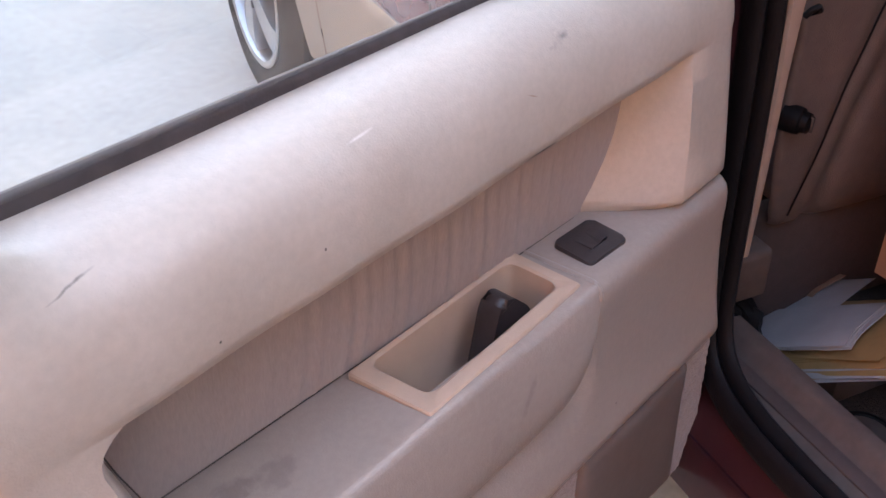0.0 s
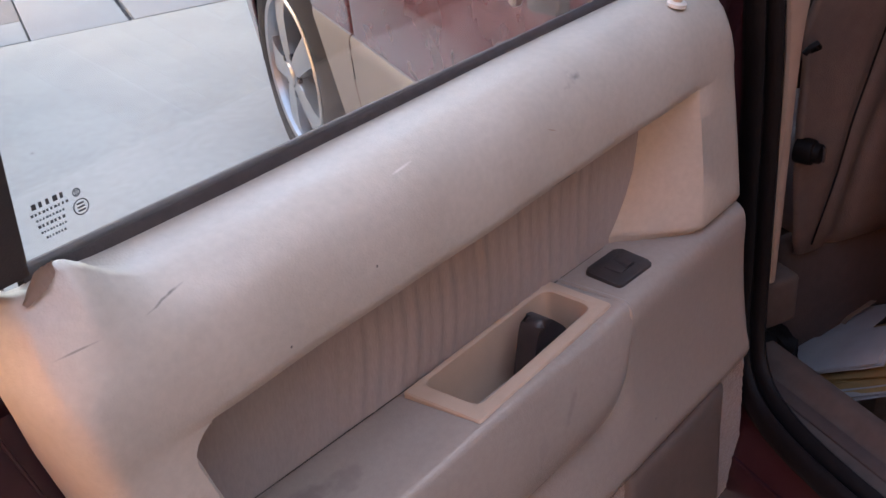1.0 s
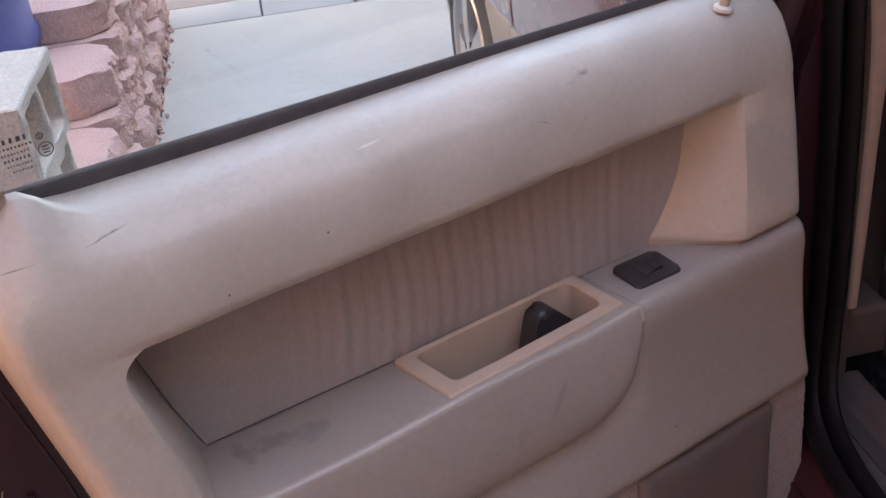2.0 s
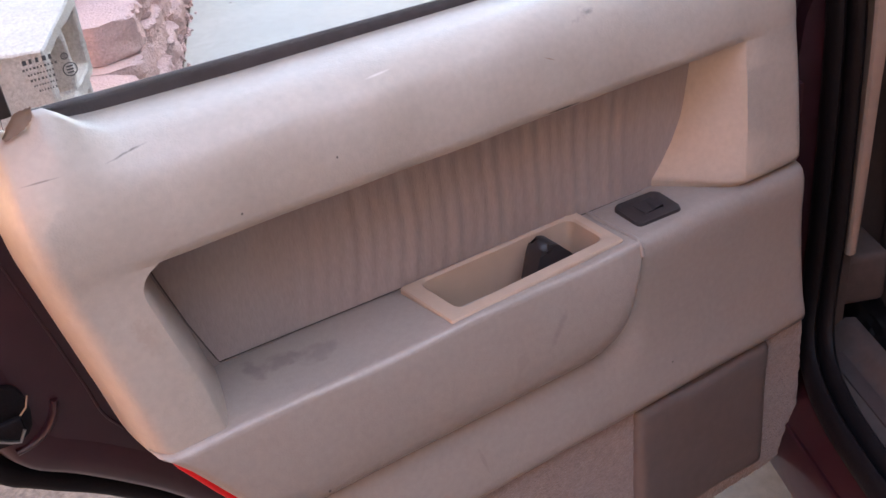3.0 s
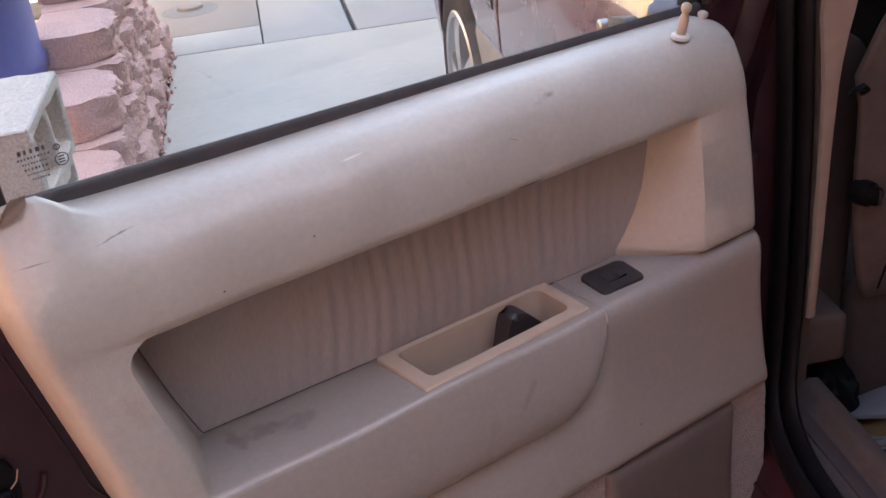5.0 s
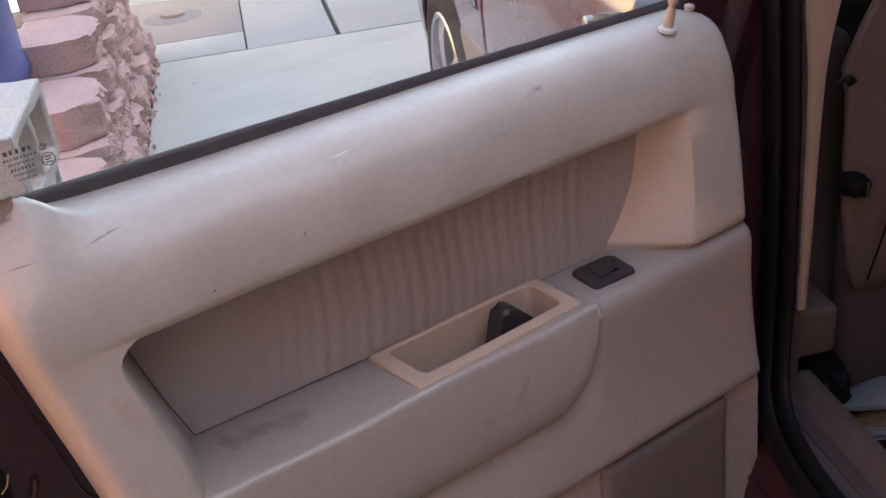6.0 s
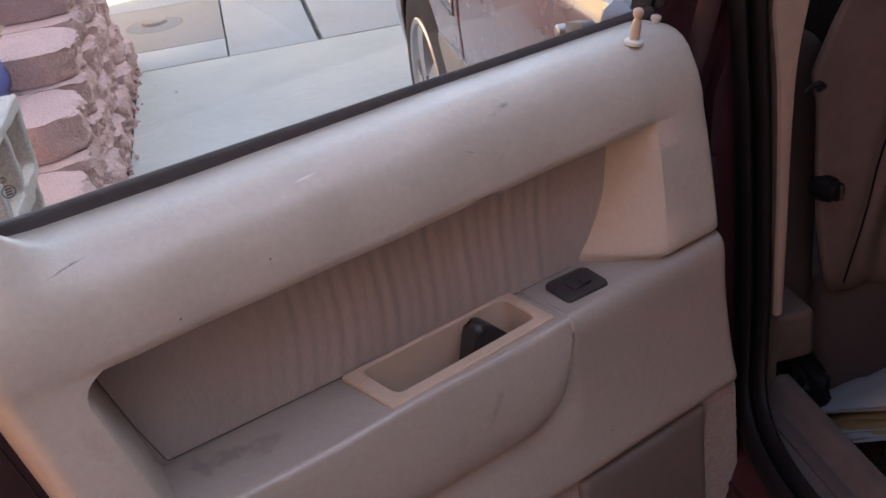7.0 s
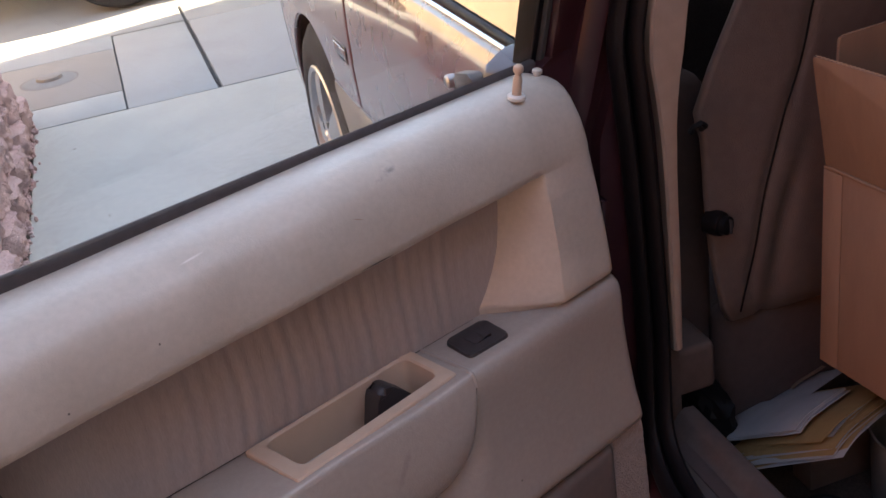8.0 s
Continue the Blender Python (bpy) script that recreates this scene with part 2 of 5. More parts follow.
def glass_material(name, tint, rough=0.0):
    mat = bpy.data.materials.new(name)
    mat.use_nodes = True
    b = mat.node_tree.nodes["Principled BSDF"]
    b.inputs["Base Color"].default_value = (*tint, 1)
    b.inputs["Transmission Weight"].default_value, b.inputs["Roughness"].default_value, b.inputs["IOR"].default_value = 1.0, rough, 1.45
    return mat


GLASS = glass_material("window_glass", (0.93, 0.95, 0.94))
DARKGLASS = material("dark_window_glass", (0.02, 0.022, 0.022), 0.03, coat=1.0)

# ---- mesh helpers ----
PLACES = {}


def whereis(ob):
    return PLACES.get(ob.name, Matrix.Identity(4))


def thing(name, place, label, category, group="", kind=""):
    """An Empty at a thing's base, to which its parts are tied."""
    ob = new(name)
    ob.empty_display_size = 0.1
    ob.matrix_world = place
    PLACES[ob.name] = place.copy()
    return tagged(ob, label, category, group, kind)


def mesh_of(name, bm, mat, angle=40.0):
    bmesh.ops.recalc_face_normals(bm, faces=bm.faces[:])
    low = Vector((min(v.co.x for v in bm.verts), min(v.co.y for v in bm.verts), min(v.co.z for v in bm.verts)))
    high = Vector((max(v.co.x for v in bm.verts), max(v.co.y for v in bm.verts), max(v.co.z for v in bm.verts)))
    middle = Vector(((low.x + high.x) / 2, (low.y + high.y) / 2, low.z))
    bmesh.ops.translate(bm, verts=bm.verts[:], vec=-middle)
    data = bpy.data.meshes.new(name)
    bm.to_mesh(data)
    bm.free()
    for p in data.polygons:
        p.use_smooth = True
    data.set_sharp_from_angle(angle=radians(angle))
    data.materials.append(mat)
    return data, middle


def part(name, bm, mat, parent, label="", angle=40.0, place=None):
    """Links a bmesh, given in world places (or in the frame 'place'), as one mesh under a thing or under a part."""
    data, middle = mesh_of(name, bm, mat, angle)
    ob = new(name, data)
    at = (place if place is not None else Matrix.Identity(4)) @ Matrix.Translation(middle)
    ob.parent = parent
    ob.matrix_parent_inverse = whereis(parent).inverted()
    ob.matrix_basis = at
    PLACES[ob.name] = at.copy()
    return tagged(ob, label)


def solo(name, bm, mat, label, category, group="", kind="", angle=40.0, place=None):
    """A thing, or a piece of the setting, of one mesh."""
    data, middle = mesh_of(name, bm, mat, angle)
    ob = new(name, data)
    ob.matrix_world = (place if place is not None else Matrix.Identity(4)) @ Matrix.Translation(middle)
    PLACES[ob.name] = ob.matrix_world.copy()
    return tagged(ob, label, category, group, kind)


def box(x0, x1, y0, y1, z0, z1, bevel=0.0, bm=None, segments=2, turn=None):
    bm = bm or bmesh.new()
    m = Matrix.Translation(((x0 + x1) / 2, (y0 + y1) / 2, (z0 + z1) / 2)) @ Matrix.Diagonal((abs(x1 - x0), abs(y1 - y0), abs(z1 - z0), 1))
    made = bmesh.ops.create_cube(bm, size=1.0, matrix=m)
    if bevel:
        edges = {e for v in made["verts"] for e in v.link_edges}
        bmesh.ops.bevel(bm, geom=list(edges), offset=bevel, segments=segments, profile=0.5, affect="EDGES")
    if turn is not None:
        bmesh.ops.transform(bm, matrix=turn, verts=bm.verts[:])
    return bm


def sheet(bm, rows, closed=False):
    """Quads through rows of points."""
    made = [[bm.verts.new(p) for p in row] for row in rows]
    for a, b in zip(made, made[1:]):
        n = len(a)
        for i in range(n if closed else n - 1):
            j = (i + 1) % n
            bm.faces.new((a[i], a[j], b[j], b[i]))
    return made


def sweep(path, radius_y, radius_z, n=10, bm=None, caps=True):
    """A bead of oval section along a path of points."""
    bm = bm or bmesh.new()
    pts = [Vector(p) for p in path]
    rows = []
    up = Vector((0, 0, 1))
    side_old = None
    for i, p in enumerate(pts):
        d = (pts[min(i + 1, len(pts) - 1)] - pts[max(i - 1, 0)]).normalized()
        if side_old is None:
            ref = up if abs(d.z) < 0.9 else Vector((0, 1, 0))
            side = d.cross(ref).normalized()
        else:
            side = (side_old - d * side_old.dot(d)).normalized()
        side_old = side
        other = side.cross(d).normalized()
        rows.append([p + side * math.cos(a) * radius_y + other * math.sin(a) * radius_z for a in [2 * math.pi * k / n for k in range(n)]])
    made = sheet(bm, rows, closed=True)
    if caps:
        bm.faces.new(made[0])
        bm.faces.new(list(reversed(made[-1])))
    return bm


def prism(outline, axis, a, b, bevel=0.0, bm=None, segments=2):
    """An outline of two coordinates, drawn out along the third axis ('x', 'y' or 'z') from a to b."""
    bm = bm or bmesh.new()
    at = {"x": lambda p, c: (c, p[0], p[1]), "y": lambda p, c: (p[0], c, p[1]), "z": lambda p, c: (p[0], p[1], c)}[axis]
    low = [bm.verts.new(at(p, a)) for p in outline]
    high = [bm.verts.new(at(p, b)) for p in outline]
    n = len(outline)
    ends = [bm.faces.new(low), bm.faces.new(list(reversed(high)))]
    for i in range(n):
        bm.faces.new((low[i], high[i], high[(i + 1) % n], low[(i + 1) % n]))
    if bevel:
        edges = [e for f in ends for e in f.edges]
        bmesh.ops.bevel(bm, geom=edges, offset=bevel, segments=segments, profile=0.5, affect="EDGES")
    return bm


def turned(profile, n=32, bm=None):
    """A body of revolution about z, from (radius, height) points."""
    bm = bm or bmesh.new()
    rows = [[(r * math.cos(2 * math.pi * k / n), r * math.sin(2 * math.pi * k / n), h) for k in range(n)] for r, h in profile]
    sheet(bm, rows, closed=True)
    bmesh.ops.remove_doubles(bm, verts=bm.verts[:], dist=1e-5)
    return bm


def moved(bm, m):
    bmesh.ops.transform(bm, matrix=m, verts=bm.verts[:])
    return bm


def steps(a, b, n):
    return [a + (b - a) * i / n for i in range(n + 1)]


def curve_of(xs, ys):
    order = np.argsort(xs)
    return lambda x: float(np.interp(x, np.array(xs)[order], np.array(ys)[order]))


def arc(q):
    """Quarter-circle fall from 0 to 1 for q from 0 to 1."""
    q = min(max(q, 0.0), 1.0)
    return 1 - math.sqrt(max(1 - q * q, 0.0))


def rounded(outline, radius, n=5, which=None):
    """An outline with its corners rounded."""
    out = []
    k = len(outline)
    for i, p in enumerate(outline):
        if which is not None and i not in which:
            out.append(p)
            continue
        p, a, b = Vector(p), Vector(outline[i - 1]), Vector(outline[(i + 1) % k])
        r = min(radius, (a - p).length * 0.45, (b - p).length * 0.45)
        p0, p1 = p + (a - p).normalized() * r, p + (b - p).normalized() * r
        for j in range(n + 1):
            t = j / n
            out.append(tuple(p0 * (1 - t) ** 2 + p * 2 * t * (1 - t) + p1 * t * t))
    return out

# ---- setting: ground, slabs, walls ----


def ground_pieces():
    bm = bmesh.new()
    sheet(bm, [[(-300, -300, -0.09), (300, -300, -0.09)], [(-300, 300, -0.09), (300, 300, -0.09)]])
    ground = solo("ground", bm, DIRT, "bare brown dirt", "ground", kind="structure", place=CAR)
    # driveway slabs: across from..to, along from..to; near and rear ones darkened to cut bounced light
    slabs = [(-0.95, 2.6, 0.62, 3.334, CONCRETE, 0.0), (-0.95, 2.6, -0.75, 0.60, DARK_CONCRETE, -0.002), (-0.95, 2.6, -3.4, -0.77, DARK_CONCRETE, -0.001), (-0.95, 2.6, -4.2, -3.42, DARK_CONCRETE, 0.0),
             (-0.570, -0.192, 3.347, 4.69, CONCRETE_B, -0.002), (-0.172, 2.6, 3.347, 4.67, CONCRETE_B, 0.0),
             (-1.6, -0.5765, 3.349, 3.636, CONCRETE_B, -0.001), (-1.6, -0.5765, 4.430, 4.71, CONCRETE_B, 0.0),
             (-4.0, -0.19, 4.722, 5.10, CONCRETE, -0.003), (-0.176, 2.6, 4.682, 5.10, CONCRETE, -0.001), (-9.0, 9.0, 5.112, 16.0, CONCRETE, -0.012)]
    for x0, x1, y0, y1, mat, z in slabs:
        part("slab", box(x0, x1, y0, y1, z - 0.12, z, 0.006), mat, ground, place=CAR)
    part("slab", box(-1.3, -0.577, 3.641, 4.425, -0.12, -0.001, 0.004), METERBOX, ground, place=CAR)
    part("joint_fill", box(-1.58, 2.58, 3.31, 5.106, -0.088, -0.026), DARK_CONCRETE, ground, place=CAR)
    # grit in the wide joint
    rng = random.Random(4)
    bm = bmesh.new()
    for k in range(480):
        c = Vector((-0.182 + 0.004 * math.sin(k * 0.05) + rng.gauss(0, 0.006), 3.36 + 1.72 * k / 480, -0.024 + rng.uniform(-0.004, 0.008)))
        bmesh.ops.create_icosphere(bm, subdivisions=1, radius=rng.uniform(0.002, 0.006), matrix=Matrix.Translation(c) @ Matrix.Rotation(rng.random() * 6, 4, "Z") @ Matrix.Diagonal((1, 1.4, 0.8, 1)))
    solo("joint_grit", bm, DARK_CONCRETE, "dark grit in the open joint between slabs", "gravel", kind="stuff", place=CAR, angle=20)
    bm = bmesh.new()
    for _ in range(420):
        s = rng.uniform(1.2, 3.4)
        c = Vector((-0.965 + rng.gauss(0, 0.014), s, 0.004 + rng.uniform(-0.01, 0.01)))
        bmesh.ops.create_icosphere(bm, subdivisions=1, radius=rng.uniform(0.003, 0.011), matrix=Matrix.Translation(c) @ Matrix.Rotation(rng.random() * 6, 4, "X") @ Matrix.Diagonal((1, 1.5, 0.7, 1)))
    solo("wall_rubble", bm, STONE, "loose pink stone crumbs along the slab's edge", "gravel", kind="stuff", place=CAR, angle=20)
    # few bits of litter on the slab
    for u, v, r in ((2.976, -0.795, 0.004), (2.223, -0.70, 0.003)):
        bm = bmesh.new()
        bmesh.ops.create_icosphere(bm, subdivisions=1, radius=r, matrix=Matrix.Translation((v, u, r * 0.3)) @ Matrix.Rotation(u, 4, "Z") @ Matrix.Diagonal((1.6, 0.8, 0.5, 1)))
        solo("pebble", bm, DIRT, "small dark pebble lying on the concrete slab", "pebble", group="pebbles on the slab", place=CAR)
    return ground


def walls():
    # unseen walls, added to block the sun, cut the sky and bounce warm light
    solo("wall_house", box(2.7, 2.95, -12.0, 5.68, -0.1, 5.4), BLOCKER, "unseen plain tan wall added to keep the sun off the driveway", "wall", kind="structure", place=CAR)
    solo("wall_yard", box(-6.6, -6.4, -0.8, 6.0, -0.1, 6.0), PALEWALL, "unseen tan stucco wall added across the yard for bounce and reflection", "wall", kind="structure", place=CAR)
    solo("wall_yard_rear", box(-6.65, -6.4, -4.4, -0.8, -0.1, 5.4), STUCCO, "unseen orange-tan stucco wall added to bounce warm light", "wall", kind="structure", place=CAR)
    solo("wall_street", box(-6.7, -6.5, 6.0, 22.0, -0.1, 3.4), TANWALL, "unseen pale tan stucco wall added for the car's paint to reflect", "wall", kind="structure", place=CAR)
    solo("wall_back", box(-2.6, 2.7, -4.4, -4.2, -0.1, 5.2), BLOCKER, "unseen plain tan wall added behind the driveway to cut sky light", "wall", kind="structure", place=CAR)
    solo("wall_back_yard", box(-6.4, -2.6, -4.45, -4.2, -0.1, 4.6), STUCCO, "unseen orange-tan stucco wall added behind the yard to bounce warm light", "wall", kind="structure", place=CAR)


ground_pieces()
walls()


# ---- the open rear door ----
car = thing("car", CAR @ Matrix.Translation((0.85, 0.0, 0.0)), "burgundy sedan with its rear door standing open on a driveway", "car")

PANEL_REAR = curve_of([0.20, 0.30, 0.44, 0.50, 0.53, 0.57, 0.613, 0.644, 0.655, 0.70, 0.75, 0.84, 0.88, 0.90, 0.915, 0.93, 0.97],
                      [-0.43, -0.49, -0.602, -0.649, -0.671, -0.700, -0.729, -0.751, -0.765, -0.782, -0.793, -0.812, -0.816, -0.813, -0.808, -0.802, -0.798])
PANEL_FRONT = curve_of([0.20, 0.30, 0.42, 0.438, 0.44, 0.60, 0.65, 0.756, 0.80, 0.86, 0.88, 0.90, 0.915, 0.928],
                       [0.036, 0.038, 0.034, 0.033, 0.025, 0.018, 0.017, 0.015, 0.011, 0.001, -0.003, -0.003, 0.001, 0.004])
LEFT_EDGE = curve_of([0.64, 0.70, 0.76, 0.80, 0.808, 0.815, 0.821, 0.826, 1.0], [-0.695, -0.711, -0.727, -0.7370, -0.7365, -0.733, -0.7265, -0.718, -0.718])
RIGHT_EDGE = -0.078


def edge_fall(x, z, wide=0.024, deep=0.062, wide_f=0.014, deep_f=0.03):
    """How far the skin falls back towards the panel's two side edges."""
    back = arc(1 - (x - PANEL_REAR(z)) / wide) * deep if x - PANEL_REAR(z) < wide else 0.0
    fore = arc(1 - (PANEL_FRONT(z) - x) / wide_f) * deep_f if PANEL_FRONT(z) - x < wide_f else 0.0
    return back + fore


def belt_drop(x):
    """The belt line falls a little towards the front of the car."""
    return 0.017 * (x + 0.72) / 0.69


def upper_trim():
    bm = bmesh.new()
    top = [(0.112, 0.9285), (0.105, 0.9280), (0.098, 0.9265), (0.082, 0.9225), (0.073, 0.9202), (0.066, 0.918), (0.052, 0.911), (0.040, 0.902), (0.031, 0.891), (0.0255, 0.878),
           (0.0220, 0.863), (0.0202, 0.848), (0.0195, 0.835), (0.0205, 0.826)]
    under = [(0.0225, 0.8246), (0.0260, 0.8242), (0.032, 0.8240), (0.060, 0.8230), (0.115, 0.8210)]
    leg = [(0.0204, 0.8235), (0.0203, 0.821), (0.0202, 0.818), (0.0201, 0.815), (0.0200, 0.8115), (0.0198, 0.808), (0.0195, 0.80), (0.0185, 0.79), (0.0165, 0.765), (0.014, 0.735), (0.0115, 0.705), (0.0095, 0.68), (0.0085, 0.668), (0.011, 0.6625), (0.018, 0.6605), (0.05, 0.66)]

    def columns(z, some):
        r, f = PANEL_REAR(z), PANEL_FRONT(z)
        left = LEFT_EDGE(z)
        rear = [r + d for d in (0.0, 0.001, 0.004, 0.009, 0.014, 0.020, 0.026, 0.034, 0.046, 0.06)]
        if z > 0.89:
            rear = rear[:5] + [-0.7745, -0.7675, -0.760, -0.750, -0.737]
        rear = [x for x in rear if x < left - 0.004]
        while len(rear) < 10:
            rear.append(rear[-1] + (left - rear[-1]) / (12 - len(rear)))
        mid = steps(left, RIGHT_EDGE, 60)
        fore = [f - d for d in (0.05, 0.036, 0.024, 0.015, 0.010, 0.006, 0.003, 0.001, 0.0)]
        fore = [max(x, RIGHT_EDGE + 0.004 * (i + 1)) if x < RIGHT_EDGE + 0.012 else x for i, x in enumerate(fore)]
        return {"all": rear + mid + fore, "rear": rear + mid[:1], "fore": mid[-1:] + fore, "mid": mid}[some]

    def lift(x, y):
        """The vinyl has come loose at the rear top corner and stands up."""
        d = x + 0.767
        across = math.exp(-((y - 0.072) / (0.026 if y < 0.072 else 0.024)) ** 2)
        along = 0.035 * math.exp(-(d / 0.031) ** 2) if d > 0 else 0.020 + 0.015 * max(0.0, 1 + d / 0.005)
        return across * along * min(max((y - 0.030) / 0.012, 0.0), 1.0)

    def wave(x, z):
        return 0.0007 * math.sin(x * 21 + z * 9) + 0.0005 * math.sin(x * 47 - z * 31)

    rows = []
    for y, z in top:
        row = []
        for x in columns(z, "all"):
            d = PANEL_FRONT(z) - x
            drop = (belt_drop(x) + 0.005 * min(max((-0.30 - x) / 0.3, 0.0), 1.0)) * min(max((y - 0.045) / 0.06, 0.0), 1.0) + 0.012 * arc(1 - d / 0.038) * min(max((y - 0.025) / 0.03, 0.0), 1.0)
            row.append((x, y + edge_fall(x, z) + wave(x, z), z + lift(x, y) + wave(x + 0.3, z) * min(max((z - 0.83) / 0.03, 0.0), 1.0) * min(max((0.092 - y) / 0.03, 0.0), 1.0) - drop))
        rows.append(row)
    sheet(bm, rows)
    sag = lambda x: -0.0004 * math.exp(-((x + 0.30) / 0.05) ** 2)
    sheet(bm, [[(x, y + wave(x, z), z + (sag(x) if z < 0.826 else 0)) for x in columns(0.826, "mid")] for y, z in [top[-1]] + under])
    for some in ("rear", "fore"):
        sheet(bm, [[(x, y + edge_fall(x, z) + wave(x, z) * (1 if z > 0.67 else 0), z - (0.018 if some == "rear" and z < 0.69 else 0)) for x in columns(z, some)] for y, z in [top[-1]] + leg])
    # walls of the hollow: at its rear end, and the wide slanted one at its front end
    rear_wall, fore_wall = [], []
    for y, z in [top[-1]] + leg[:-1]:
        zz = z - (0.018 if z < 0.69 else 0)
        xl = LEFT_EDGE(z)
        inner = min(float(np.interp(z, [0.64, 0.65, 0.71, 0.77, 0.83], [-0.662, -0.666, -0.690, -0.709, -0.722])), 0) if z < 0.808 else LEFT_EDGE(z) + 0.016
        rear_wall.append([(xl, y + wave(xl, z) * (1 if z > 0.67 else 0), zz)] + [(xl + (inner - xl) * t ** 0.74, y + (0.112 - y) * t ** 1.2, zz) for t in (0.015, 0.04, 0.09, 0.18, 0.32, 0.5, 0.7, 0.85, 1.0)])
        far = np.interp(z, [0.64, 0.66, 0.69, 0.73, 0.79, 0.83], [-0.162, -0.157, -0.138, -0.122, -0.114, -0.112])
        fore_wall.append([(RIGHT_EDGE, y + wave(RIGHT_EDGE, z) * (1 if z > 0.67 else 0), z)] + [(RIGHT_EDGE + (far - RIGHT_EDGE) * t, y + (0.100 - y) * t ** 1.22, z) for t in (0.03, 0.07, 0.12, 0.2, 0.32, 0.5, 0.8, 0.93, 1.0)])
    sheet(bm, rear_wall)
    fore_wall.append([(x, y + 0.004, 0.648) for x, y, z in fore_wall[-1]])
    sheet(bm, fore_wall)
    bmesh.ops.remove_doubles(bm, verts=bm.verts[:], dist=2e-4)
    return bm


def cloth_insert():
    bm = bmesh.new()
    rows = []
    for z in steps(0.640, 0.834, 22):
        row = []
        for x in steps(-0.735, -0.094, 190):
            y = 0.1075 - 0.0355 * (x + 0.67) - 0.012 * (z - 0.65) / 0.18
            middle = min(max((x + 0.60) / 0.08, 0), 1) * min(max((-0.14 - x) / 0.06, 0), 1)
            shift = 0.004 * math.sin(z * 30 + x * 9)
            y -= middle * 0.0007 * (math.sin((x + shift) * 2 * math.pi / 0.0165) + 0.8 * math.sin((x + shift) * 2 * math.pi / 0.0241 + 1) + 0.25 * math.sin((x - shift) * 2 * math.pi / 0.0093))
            y -= 0.004 * math.sin(math.pi * (z - 0.64) / 0.194)
            row.append((x, y, z))
        rows.append(row)
    rows.append([(x, y + 0.012, z) for x, y, z in rows[-1]])
    rows.insert(0, [(x, y + 0.012, z) for x, y, z in rows[0]])
    sheet(bm, rows)
    return bm


CUP = (-0.455, -0.264, 0.029, 0.0885)


def armrest():
    """The padded rest: a level top with an opening for the pull cup, and a rounded front that runs out in a curved seam."""
    bm = bmesh.new()
    prof = [(0.112, 0.651), (0.100, 0.6515), (CUP[3], 0.6522), (0.06, 0.653), (CUP[2], 0.6545), (0.020, 0.6556), (0.009, 0.6558), (0.0048, 0.6548), (0.0020, 0.6525), (0.0004, 0.6490),
            (-0.0025, 0.632), (-0.0065, 0.612), (-0.0095, 0.592), (-0.0108, 0.574), (-0.0104, 0.560), (-0.0080, 0.5495), (-0.003, 0.5425), (0.005, 0.5395), (0.03, 0.5385)]
    low = curve_of([-0.80, -0.345, -0.32, -0.300, -0.285, -0.272, -0.262, -0.253, -0.246, -0.241, -0.238], [0.539, 0.539, 0.5395, 0.5425, 0.549, 0.559, 0.571, 0.59, 0.612, 0.635, 0.650])
    xs = [d for d in (0.0, 0.002, 0.006, 0.012, 0.02, 0.03)]
    inner = steps(-0.735, CUP[0], 26) + steps(CUP[0], CUP[1], 16)[1:] + steps(CUP[1], -0.238, 14)[1:]
    grid = []
    for y, z in prof:
        row = []
        for i in range(len(xs) + len(inner)):
            r = PANEL_REAR(z)
            x = r + xs[i] if i < len(xs) else max(inner[i - len(xs)], r + 0.03 + 0.0008 * (i - len(xs) + 1))
            zl = low(x)
            zz = z if z > 0.645 else zl + (z - 0.539) * (0.645 - min(zl, 0.6449)) / (0.645 - 0.539)
            fade = min(1.0, (0.66 - zl) / 0.10)
            yy = y if y > 0.002 else 0.002 + (y - 0.002) * fade
            fall = arc(1 - (x - PANEL_REAR(zz)) / 0.012) * 0.018 if x - PANEL_REAR(zz) < 0.012 else 0
            # the worn top dips a little
            row.append((x, yy + fall, zz + 0.0012 * math.sin(x * 26 + y * 30) * (1 if z > 0.65 else 0)))
        grid.append(row)
    made = [[bm.verts.new(p) for p in row] for row in grid]
    for r in range(len(prof) - 1):
        for c in range(len(grid[0]) - 1):
            x = (grid[r][c][0] + grid[r][c + 1][0]) / 2
            if CUP[0] < x < CUP[1] and r in (2, 3):
                continue
            bm.faces.new((made[r][c], made[r][c + 1], made[r + 1][c + 1], made[r + 1][c]))
    bmesh.ops.remove_doubles(bm, verts=bm.verts[:], dist=1e-4)
    return bm


